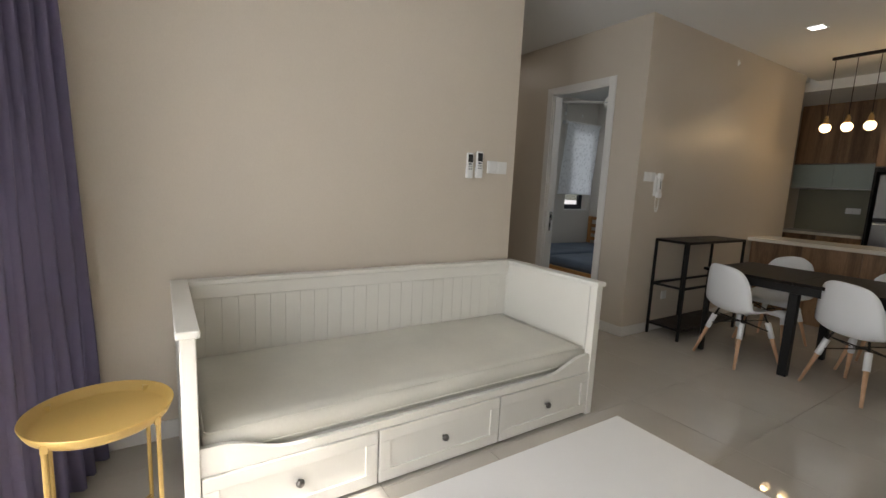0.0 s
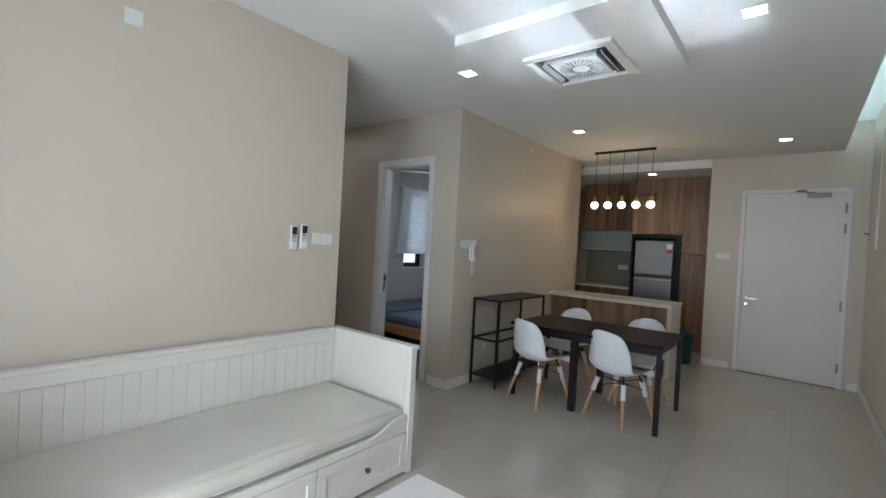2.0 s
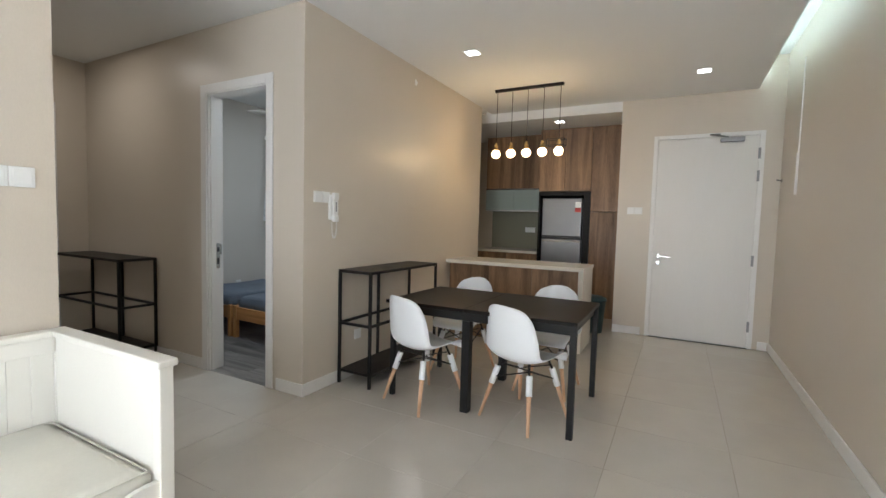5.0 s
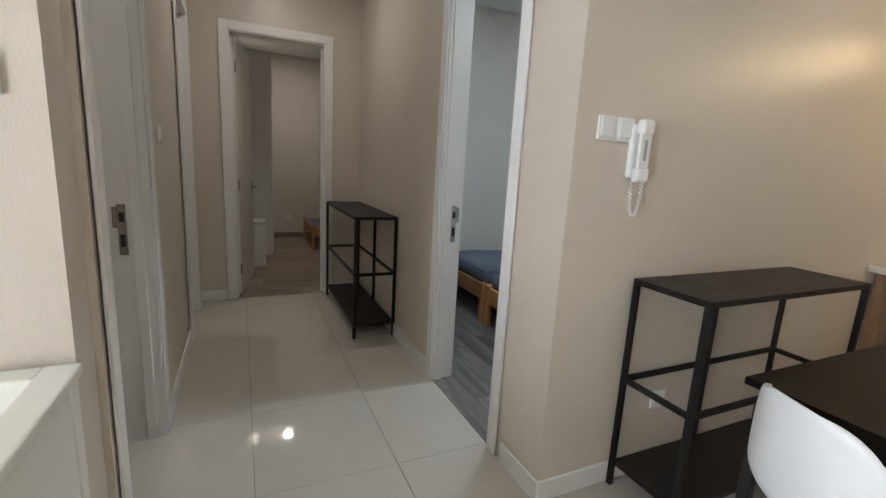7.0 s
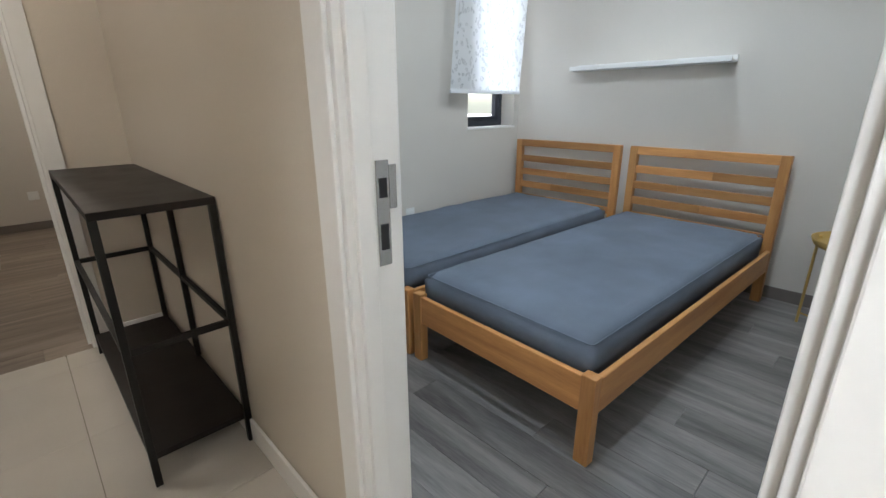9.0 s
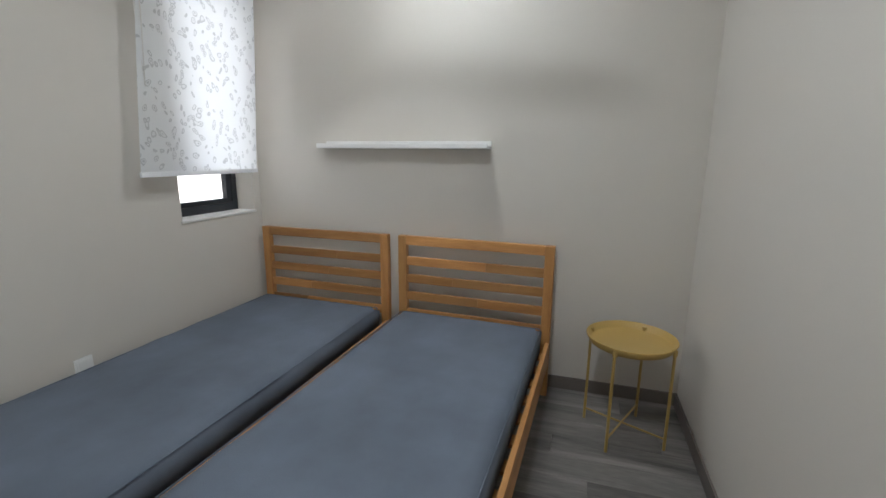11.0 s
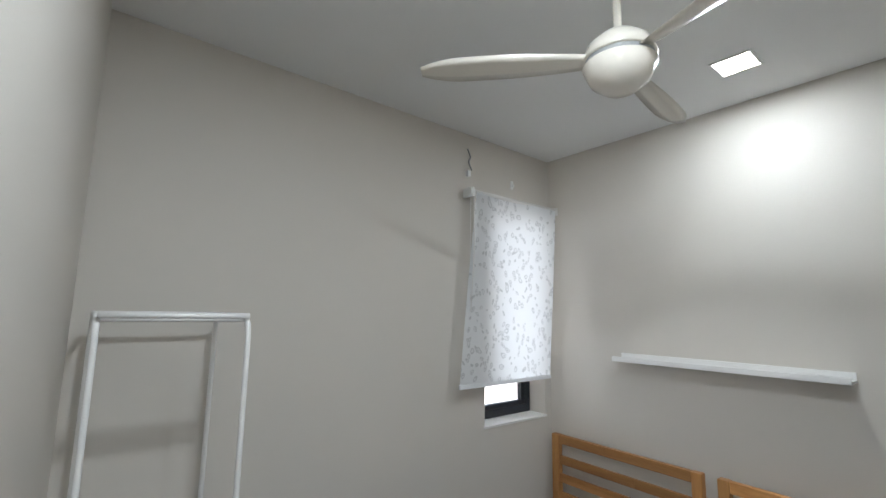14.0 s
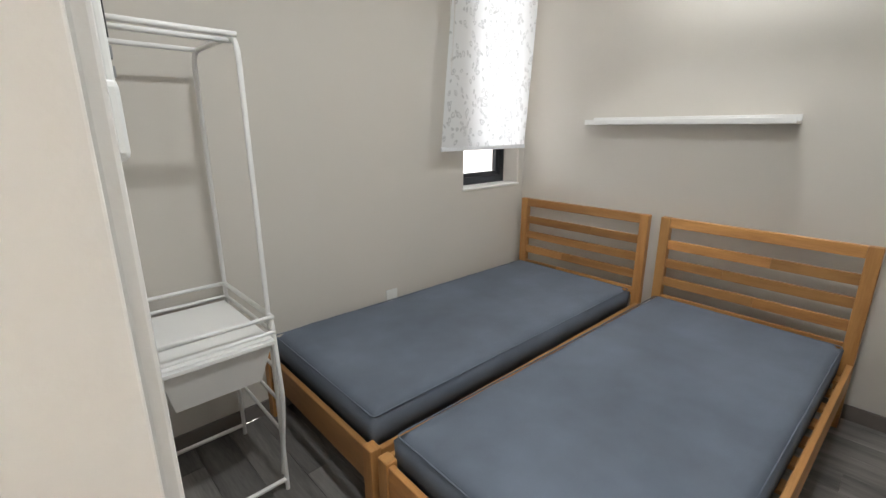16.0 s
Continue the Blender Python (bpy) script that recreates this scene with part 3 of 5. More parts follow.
def daybed():
    """White daybed: x along its length, y 0 at the front, back at y = depth."""
    L, D = 2.16, 0.85
    th = thing("daybed", pose(0.645, 2.495, 0), "cream white wooden daybed with three drawers", "daybed")
    for x in (0.0, L - 0.05):
        bm = B()
        box(bm, x + 0.004, x + 0.046, 0.055, D - 0.05, 0.06, 0.80, 0.003)
        part("side_panel", bm, M_DAYBED, th)
        part("side_cap", box(B(), x - 0.012, x + 0.062, -0.012, D, 0.80, 0.828, 0.006), M_DAYBED, th)
        for y in (0.0, D - 0.05):
            part("post", box(B(), x, x + 0.05, y, y + 0.05, 0, 0.80, 0.004), M_DAYBED, th)
    part("back_rail", box(B(), 0.05, L - 0.05, D - 0.055, D - 0.005, 0.73, 0.80, 0.004), M_DAYBED, th)
    part("back_cap", box(B(), 0.062, L - 0.062, D - 0.07, D, 0.80, 0.828, 0.006), M_DAYBED, th)
    n = 26
    w = (L - 0.1) / n
    me = mesh("back_board", box(B(), 0.0004, w - 0.0004, D - 0.04, D - 0.02, 0.3, 0.73, 0.0018), M_DAYBED)
    for i in range(n):
        ob = new("back_board", me)
        ob.location, ob.parent = (0.05 + i * w, 0, 0), th
    # scalloped front rail
    bm = B()
    xs = [0.05 + (L - 0.1) * i / 60 for i in range(61)]

    def top(x):
        e = min(x, L - x)
        k = min(1, max(0, (e - 0.10) / 0.28))
        return 0.385 - 0.075 * (k * k * (3 - 2 * k))
    for y in (0.008, 0.03):
        for x in xs:
            bm.verts.new((x, y, 0.275))
            bm.verts.new((x, y, top(x)))
    bm.verts.ensure_lookup_table()
    o = 2 * len(xs)
    for i in range(len(xs) - 1):
        a, b, c, e = 2 * i, 2 * i + 1, 2 * i + 3, 2 * i + 2
        bm.faces.new([bm.verts[k] for k in (a, b, c, e)])
        bm.faces.new([bm.verts[o + k] for k in (a, b, c, e)])
        bm.faces.new([bm.verts[k] for k in (b, o + b, o + c, c)])
        bm.faces.new([bm.verts[k] for k in (a, o + a, o + e, e)])
    part("front_rail", bm, M_DAYBED, th)
    part("bed_base", box(B(), 0.05, L - 0.05, 0.05, D - 0.05, 0.28, 0.31), M_DAYBED, th)
    dw = (L - 0.1) / 3
    for i in range(3):
        x0, x1 = 0.05 + i * dw + 0.004, 0.05 + (i + 1) * dw - 0.004
        bm = B()
        for a, b, z0, z1 in ((x0, x1, 0.02, 0.075), (x0, x1, 0.215, 0.27), (x0, x0 + 0.055, 0.075, 0.215), (x1 - 0.055, x1, 0.075, 0.215)):
            box(bm, a, b, 0.0, 0.022, z0, z1, 0.002)
        box(bm, x0 + 0.05, x1 - 0.05, 0.009, 0.022, 0.07, 0.22)
        box(bm, x0, x1, 0.022, 0.5, 0.03, 0.05)
        dr = part("drawer", bm, M_DAYBED, th)
        kb = B()
        xm = (x0 + x1) / 2
        rod(kb, (xm, 0.01, 0.15), (xm, -0.012, 0.15), 0.007)
        rod(kb, (xm, -0.012, 0.15), (xm, -0.024, 0.15), 0.018, 0.013, 16)
        part("knob", kb, M_DARKCH, dr, "dark nickel knob", True)


def soft_block(sx, sy, sz, r, wob, seed, nx=40, ny=24):
    """A cushion: rounded block with slight dips, base at z = 0."""
    bm = B()
    top, bot = {}, {}
    for i in range(nx + 1):
        for j in range(ny + 1):
            u, v = i / nx, j / ny
            x, y = sx * (u - 0.5), sy * (v - 0.5)
            ex, ey = sx / 2 - abs(x), sy / 2 - abs(y)
            e = min(ex, ey)
            k = 1 - max(0, (r - e) / r) ** 2
            dz = wob * noise.noise((x * 2.2 + seed, y * 2.2, seed)) + wob * 0.4 * noise.noise((x * 7 + seed, y * 7, 3.1))
            z = sz - r * (1 - math.sqrt(max(0, k))) + dz
            top[i, j] = bm.verts.new((x, y, z))
    for i in range(nx + 1):
        for j in range(ny + 1):
            if i in (0, nx) or j in (0, ny):
                x, y = sx * (i / nx - 0.5), sy * (j / ny - 0.5)
                bot[i, j] = bm.verts.new((x * 0.994, y * 0.99, 0))
    for i in range(nx):
        for j in range(ny):
            bm.faces.new((top[i, j], top[i + 1, j], top[i + 1, j + 1], top[i, j + 1]))
    ring = [(i, 0) for i in range(nx)] + [(nx, j) for j in range(ny)] + [(i, ny) for i in range(nx, 0, -1)] + [(0, j) for j in range(ny, 0, -1)]
    for a, b in zip(ring, ring[1:] + ring[:1]):
        bm.faces.new((top[a], bot[a], bot[b], top[b]))
    bm.faces.new([bot[a] for a in ring])
    return bm


daybed()
mt = tagged(part("daybed_mattress", soft_block(2.04, 0.775, 0.118, 0.026, 0.007, 4.0), M_MATT, None, "", True), "worn cream daybed mattress on the daybed", "mattress")
mt.matrix_world = pose(1.725, 2.925, 0.312)


def seam(mat, parent, hx, hy, z, r):
    pts = bend([(0, -hy, z), (hx, -hy, z), (hx, hy, z), (-hx, hy, z), (-hx, -hy, z), (-0.001, -hy, z)], 0.02)
    tube("piping", pts, r, mat, parent)


seam(M_MATT, mt, 1.014, 0.380, 0.106, 0.0035)
seam(M_MATT, mt, 1.016, 0.384, 0.020, 0.0035)


def coffee_table():
    th = thing("coffee_table", pose(1.615, 1.575, 0), "white coffee table with a lower shelf", "table")
    hx, hy = 0.545, 0.305
    part("tabletop", box(B(), -hx, hx, -hy, hy, 0.40, 0.45, 0.003), M_WHITE, th)
    part("shelf", box(B(), -hx + 0.05, hx - 0.05, -hy + 0.02, hy - 0.02, 0.13, 0.148, 0.002), M_WHITE, th)
    for sx in (-1, 1):
        for sy in (-1, 1):
            part("leg", box(B(), sx * (hx - 0.055), sx * hx, sy * (hy - 0.055), sy * hy, 0, 0.40, 0.002), M_WHITE, th)


coffee_table()


def tray_table(m, label):
    th = thing("tray_table", m, label, "side table", "round tray tables")
    bm = B()
    lathe(bm, [(0.01, 0.507), (0.185, 0.507), (0.196, 0.512), (0.210, 0.542), (0.2125, 0.543), (0.214, 0.540), (0.199, 0.508), (0.19, 0.501), (0.01, 0.501)], 40)
    part("tray", bm, M_GOLD, th, smooth=True)
    for k in range(4):
        a = math.radians(45 + 90 * k)
        c, s = math.cos(a), math.sin(a)
        bm = B()
        rod(bm, (0.205 * c, 0.205 * s, 0.525), (0.207 * c, 0.207 * s, 0.0), 0.0075)
        box(bm, 0.203 * c - 0.01, 0.203 * c + 0.01, 0.203 * s - 0.01, 0.203 * s + 0.01, 0.50, 0.53, 0.002)
        part("leg", bm, M_GOLD, th)
    for k in (0, 1):
        a = math.radians(45 + 90 * k)
        c, s = math.cos(a) * 0.205, math.sin(a) * 0.205
        part("cross_bar", rod(B(), (c, s, 0.06 + 0.012 * k), (-c, -s, 0.06 + 0.012 * k), 0.005), M_GOLD, th)
    return th


tray_table(pose(0.412, 2.66, 0, 0, 0, 8), "mustard gold metal tray table beside the daybed")
tray_table(pose(6.82, 3.78, 0, 0, 0, 20), "mustard gold metal tray table beside the bed")


def curtain(y0, y1, x, folds, amp, label):
    bm = B()
    n, rows = folds * 12, 14
    grid = []
    for r in range(rows + 1):
        z = 0.03 + (2.82 - 0.03) * r / rows
        k = 1.0 + 0.35 * (1 - r / rows)
        row = []
        for i in range(n + 1):
            u = i / n
            w = math.sin(u * folds * 2 * math.pi + 0.5 * math.sin(z * 1.7))
            row.append(bm.verts.new((x + (0.11 + 0.22 * (k - 1)) * u + amp * k * (0.7 + 0.6 * u) * w + 0.015 * noise.noise((u * 9, z, 1)), y0 + (y1 - y0) * u + 0.02 * k * math.sin(2 * u * folds * 2 * math.pi), z)))
        grid.append(row)
    for a, b in zip(grid, grid[1:]):
        for i in range(n):
            bm.faces.new((a[i], a[i + 1], b[i + 1], b[i]))
    th = thing("curtain", pose(0, 0, 0), label, "curtain")
    ob = part("cloth", bm, M_CURT, th, smooth=True)
    so = ob.modifiers.new("thickness", "SOLIDIFY")
    so.thickness = 0.004
    part("curtain_rail", box(B(), x - 0.02, x + 0.17, y0 - 0.02, y1 + 0.02, 2.82, 2.85, 0.003), M_TRIM, th)
    for i in range(4):
        y = y0 + (y1 - y0) * (0.15 + 0.233 * i)
        part("rail_hanger", rod(B(), (x, y, 2.85), (x, y, H), 0.004, n=6), M_TRIM, th)


curtain(2.60, 3.31, 0.10, 7, 0.06, "purple-grey floor-length curtain drawn aside")


def shelf_unit(m, sx, sy, label):
    """Black steel rack: top board, bare middle frame, low board."""
    h, w = 0.94, 0.022
    th = thing("shelf_unit", m, label, "shelf unit", "black steel racks")
    hx, hy = sx / 2, sy / 2
    part("top_board", box(B(), -hx, hx, -hy, hy, h - 0.024, h, 0.002), M_DSHELF, th)
    part("low_board", box(B(), -hx + w, hx - w, -hy + 0.004, hy - 0.004, 0.09, 0.112, 0.002), M_DSHELF, th)
    for x in (-hx, hx - w):
        for y in (-hy, hy - w):
            part("upright", box(B(), x, x + w, y, y + w, 0, h - 0.024, 0.002), M_BLACK, th)
    # one more upright in the middle of the back
    part("upright", box(B(), -0.011, w - 0.011, hy - w, hy, 0.112, h - 0.024, 0.002), M_BLACK, th)
    for y in (-hy, hy - w):
        part("rail", box(B(), -hx + w, hx - w, y + 0.002, y + w - 0.002, 0.49, 0.49 + w, 0.002), M_BLACK, th)
    for x in (-hx, hx - w):
        part("rail", box(B(), x + 0.002, x + w - 0.002, -hy + w, hy - w, 0.49, 0.49 + w, 0.002), M_BLACK, th)
    return th


shelf_unit(pose(5.163, 3.162, 0), 1.07, 0.33, "black metal rack standing by the dining table")
shelf_unit(pose(4.093, 5.82, 0, 0, 0, -90), 1.19, 0.33, "black metal rack in the corridor")


def dining_table():
    th = thing("dining_table", pose(5.05, 2.13, 0), "black-brown extended dining table", "table")
    hx, hy = 0.43, 0.715
    part("tabletop", box(B(), -hx, hx, -hy, 0.06, 0.722, 0.747, 0.003), M_DARKTOP, th)
    part("extension_leaf", box(B(), -hx, hx, 0.063, hy, 0.722, 0.746, 0.003), M_DARKTOP, th)
    for s in (-1, 1):
        part("apron", box(B(), s * (hx - 0.065), s * (hx - 0.04), -hy + 0.04, hy - 0.04, 0.655, 0.722, 0.002), M_BLACK, th)
        part("leg", box(B(), s * (hx - 0.045), s * (hx - 0.005), -hy + 0.005, -hy + 0.045, 0, 0.722, 0.002), M_BLACK, th)
        part("centre_leg", box(B(), s * (hx - 0.085), s * (hx - 0.025), 0.02, 0.08, 0, 0.655, 0.002), M_BLACK, th)
        part("leg", box(B(), s * (hx - 0.065), s * (hx - 0.03), hy - 0.06, hy - 0.025, 0, 0.655, 0.002), M_BLACK, th)
    for y in (-hy + 0.045, hy - 0.04):
        part("apron", box(B(), -hx + 0.06, hx - 0.06, y - 0.012, y + 0.012, 0.655, 0.722, 0.002), M_BLACK, th)


dining_table()


def shell_chair():
    """Moulded shell chair on dowel legs, facing +x."""
    th = thing("dining_chair", pose(0, 0, 0), "white moulded plastic chair with beech dowel legs", "chair", "chairs round the dining table")
    prof = [(0.235, 0.405, 0.19), (0.225, 0.428, 0.205), (0.17, 0.437, 0.218), (0.05, 0.425, 0.23), (-0.07, 0.42, 0.235), (-0.14, 0.432, 0.235),
            (-0.185, 0.465, 0.232), (-0.21, 0.52, 0.228), (-0.225, 0.60, 0.222), (-0.238, 0.68, 0.208), (-0.25, 0.75, 0.185), (-0.262, 0.80, 0.15), (-0.268, 0.822, 0.10)]
    # finer profile
    fine = []
    for i in range(len(prof) - 1):
        p0, p1, p2, p3 = prof[max(0, i - 1)], prof[i], prof[i + 1], prof[min(len(prof) - 1, i + 2)]
        for k in range(3):
            t = k / 3
            fine.append(tuple(0.5 * (2 * b + (c - a) * t + (2 * a - 5 * b + 4 * c - d) * t * t + (3 * b - a - 3 * c + d) * t ** 3) for a, b, c, d in zip(p0, p1, p2, p3)))
    fine.append(prof[-1])
    bm = B()
    rows = []
    n = 16
    for q, (x, z, w) in enumerate(fine):
        f = q / (len(fine) - 1)
        back = min(1, max(0, (f - 0.4) / 0.25))
        row = []
        for i in range(n + 1):
            u = 2 * i / n - 1
            c = abs(u) ** 2.6
            lift = 0.055 * (1 - back) * min(1, f * 5)
            wrap = 0.085 * math.sin(min(1, max(0, (f - 0.3) / 0.7)) * math.pi * 0.85) ** 0.8 if f > 0.3 else 0
            row.append(bm.verts.new((x + wrap * c, w * u, z + lift * c - 0.02 * c * back)))
        rows.append(row)
    for a, b in zip(rows, rows[1:]):
        for i in range(n):
            bm.faces.new((a[i], a[i + 1], b[i + 1], b[i]))
    shell = part("shell", bm, M_SHELL, th, smooth=True)
    so = shell.modifiers.new("thickness", "SOLIDIFY")
    so.thickness, so.offset = 0.006, 0
    for sx in (-1, 1):
        for sy in (-1, 1):
            a, b = Vector((0.02 + sx * 0.115, sy * 0.125, 0.405)), Vector((0.02 + sx * 0.225, sy * 0.21, 0.0))
            p, q = a.lerp(b, 0.12), a.lerp(b, 0.42)
            leg = part("leg", rod(B(), a.lerp(b, 0.4), b, 0.0165, 0.010, 14), M_BEECH, th, smooth=True)
            part("sleeve", rod(B(), p, q, 0.022, 0.021, 14), M_SHELL, leg, "white leg sleeve", True)
            part("mount", rod(B(), (a.x * 0.92, a.y * 0.9, 0.425), p, 0.008, n=8), M_BLACK, leg)
    for (ax, ay), (bx, by) in (((-1, -1), (1, 1)), ((-1, 1), (1, -1)), ((-1, -1), (-1, 1)), ((1, -1), (1, 1)), ((-1, -1), (1, -1)), ((-1, 1), (1, 1))):
        za, zb = (0.38, 0.28)
        part("strut", rod(B(), (0.02 + ax * 0.122, ay * 0.13, za), (0.02 + bx * 0.15, by * 0.152, zb), 0.0045, n=6), M_BLACK, th)
    return th


chair = shell_chair()
chair.matrix_basis = pose(4.68, 2.54, 0, 0, 0, -20)
copy_thing(chair, pose(4.79, 1.80, 0, 0, 0, -20))
copy_thing(chair, pose(5.53, 2.60, 0, 0, 0, 176))
copy_thing(chair, pose(5.47, 1.80, 0, 0, 0, 178))


def intercom():
    th = thing("intercom_phone", pose(4.558, 3.346, 1.425), "white wall intercom handset with coiled cord", "intercom")
    part("base", box(B(), -0.040, 0.036, -0.022, 0, -0.085, 0.115, 0.008), M_PLASTIC, th)
    hs = part("handset", box(B(), -0.028, 0.028, -0.05, -0.036, -0.05, 0.085, 0.006), M_PLASTIC, th)
    part("earpiece", box(B(), -0.031, 0.031, -0.058, -0.0225, 0.075, 0.13, 0.012, 3), M_PLASTIC, hs)
    part("mouthpiece", box(B(), -0.031, 0.031, -0.058, -0.0225, -0.10, -0.045, 0.012, 3), M_PLASTIC, hs)
    part("grip_slot", box(B(), -0.007, 0.007, -0.0515, -0.0495, -0.02, 0.055, 0.001), M_GREYP, hs)
    pts = []
    for i in range(150):
        t = i / 149
        x = -0.028 * math.cos(math.pi * t)
        z = -0.10 - 0.13 * math.sin(math.pi * t)
        a = i * 1.05
        pts.append((x + 0.006 * math.cos(a), -0.03 + 0.006 * math.sin(a), z))
    tube("cord", pts, 0.002, M_PLASTIC, th)


intercom()


def switch_plate(m, gangs, label, w=0.086):
    """Wall plate facing -y in its own frame."""
    th = thing("light_switch", m, label, "light switch", "wall switches")
    for g in range(gangs):
        x = (g - (gangs - 1) / 2) * (w + 0.002)
        p = part("plate", box(B(), x - w / 2, x + w / 2, -0.010, 0, -0.043, 0.043, 0.003), M_PLASTIC, th)
        part("rocker", box(B(), x - w * 0.36, x + w * 0.36, -0.014, -0.010, -0.03, 0.03, 0.002), M_PLASTIC, p)
    return th


switch_plate(pose(4.445, 3.346, 1.515), 2, "white double wall switch beside the intercom")
switch_plate(pose(2.64, 3.36, 1.49), 2, "white double wall switch beside the remote holders")
switch_plate(pose(2.82, 4.68, 1.42, 0, 0, 90), 1, "white wall switch in the corridor")
switch_plate(pose(7.88, 1.40, 1.55, 0, 0, -90), 2, "white wall switch by the entrance door")
switch_plate(pose(1.395, 3.36, 2.60), 1, "white blank wall socket high on the wall")
switch_plate(pose(4.90, 3.346, 0.35), 1, "white low wall socket behind the metal rack")
switch_plate(pose(3.9, 9.85, 0.35), 1, "white low wall socket in the far bedroom")


def remote(m, label, scale=1.0, back=0.0):
    th = thing("remote_holder", m, label, "remote control", "remote controls on walls")
    s = scale
    part("holder", box(B(), -0.029 * s, 0.029 * s, -0.026 * s, back, -0.09 * s, -0.012 * s, 0.009, 3), M_PLASTIC, th)
    body = part("handset", box(B(), -0.026 * s, 0.026 * s, -0.024 * s, -0.004 * s, -0.07 * s, 0.09 * s, 0.006, 3), M_PLASTIC, th)
    part("screen", box(B(), -0.02 * s, 0.02 * s, -0.0255 * s, -0.024 * s, 0.022 * s, 0.078 * s, 0.001), M_BPLAST, body)
    part("power_button", box(B(), -0.014 * s, 0.0, -0.0265 * s, -0.024 * s, 0.004 * s, 0.016 * s, 0.001), M_TEAL, body)
    bm = B()
    for i in range(3):
        for j in range(2):
            box(bm, (-0.016 + 0.018 * j) * s, (-0.004 + 0.018 * j) * s, -0.0265 * s, -0.024 * s, (-0.03 + 0.018 * i) * s, (-0.02 + 0.018 * i) * s)
    part("buttons", bm, M_GREYP, body)


remote(pose(2.395, 3.36, 1.49), "white fan remote in a wall holder", 0.95)
remote(pose(2.475, 3.36, 1.50), "white and black air conditioner remote in a wall holder", 1.0)
remote(pose(4.418, 4.71, 1.49, 0, 0, 90), "white air conditioner remote in a bedroom wall holder", 0.98, 0.025)

# conduit and hook on the side wall
th = thing("wall_batten", pose(7.08, -0.05, 2.1), "white slim cable batten on the side wall", "wall batten")
part("batten", box(B(), -0.012, 0.012, 0, 0.02, -0.41, -0.02, 0.003), M_TRIM, th)
part("cable", box(B(), -0.005, 0.005, 0, 0.01, -0.02, 0.85, 0.001), M_TRIM, th)
th = thing("wall_hook", pose(7.80, -0.05, 1.885), "small dark metal hook beside the entrance door", "hook")
part("plate", box(B(), -0.012, 0.012, 0, 0.006, -0.02, 0.02, 0.002), M_DARKCH, th)
part("peg", rod(B(), (0, 0.004, 0), (0, 0.05, 0.012), 0.008, n=10), M_DARKCH, th)


def downlight(m, label, mat=None, size=0.055):
    th = thing("downlight", m, label, "ceiling light", "recessed square downlights")
    bm = B()
    for a in (-1, 1):
        box(bm, a * size, a * (size + 0.012), -size - 0.012, size + 0.012, -0.006, 0, 0.001)
        box(bm, -size, size, a * size, a * (size + 0.012), -0.006, 0, 0.001)
    part("frame", bm, M_PLASTIC, th)
    part("diffuser", box(B(), -size, size, -size, size, -0.004, -0.0005), mat or M_LED, th)
    return th


for x, y in DOWN:
    downlight(pose(x, y, H), "square recessed ceiling light, switched on")
    lamp("downlight_lamp", "SPOT", look((x, y, H - 0.03), (x, y, 0)), 8.5, (1, 0.93, 0.82), cone=120, blend=0.8)
downlight(pose(8.15, 2.45, 2.79), "square recessed kitchen light, switched on")
lamp("downlight_lamp", "SPOT", look((8.15, 2.45, 2.76), (8.15, 2.45, 0)), 16, (1, 0.9, 0.75), cone=130, blend=0.8)
# the one at x 4.95 is unseen, added to brighten the walls
for x, y in ((6.75, 4.82), (4.95, 4.40)):
    downlight(pose(x, y, 2.90), "bright square recessed bedroom light, the one by the door unseen and added", size=0.075)
    lamp("downlight_lamp", "AREA", look((x, y, 2.885), (x, y, 0)), 8 if x > 6 else 19, (0.79, 0.91, 1), size=(0.14, 0.14))
# unseen lamp, assumed from how bright the corridor is
downlight(pose(3.53, 5.6, H), "square recessed corridor light, unseen, added to brighten the corridor")
lamp("downlight_lamp", "AREA", look((3.53, 5.6, H - 0.012), (3.53, 5.6, 0)), 6.3, (1, 0.9, 0.78), size=(0.1, 0.1))
downlight(pose(3.74, 8.6, 2.90), "square recessed ceiling light in the far bedroom")
lamp("downlight_lamp", "AREA", look((3.74, 8.6, 2.885), (3.74, 8.6, 0)), 11, (1, 0.86, 0.68), size=(0.1, 0.1))

# cove strip along the side wall
th = thing("cove_light", pose(0, 0, 0), "cool white light strip hidden in the ceiling cove", "strip light")
part("strip", box(B(), 0.1, 7.8, 0.225, 0.245, 2.985, 2.997), M_COVE, th)
part("tray", box(B(), 0.1, 7.8, 0.21, 0.26, 2.97, 2.985), M_TRIM, th)


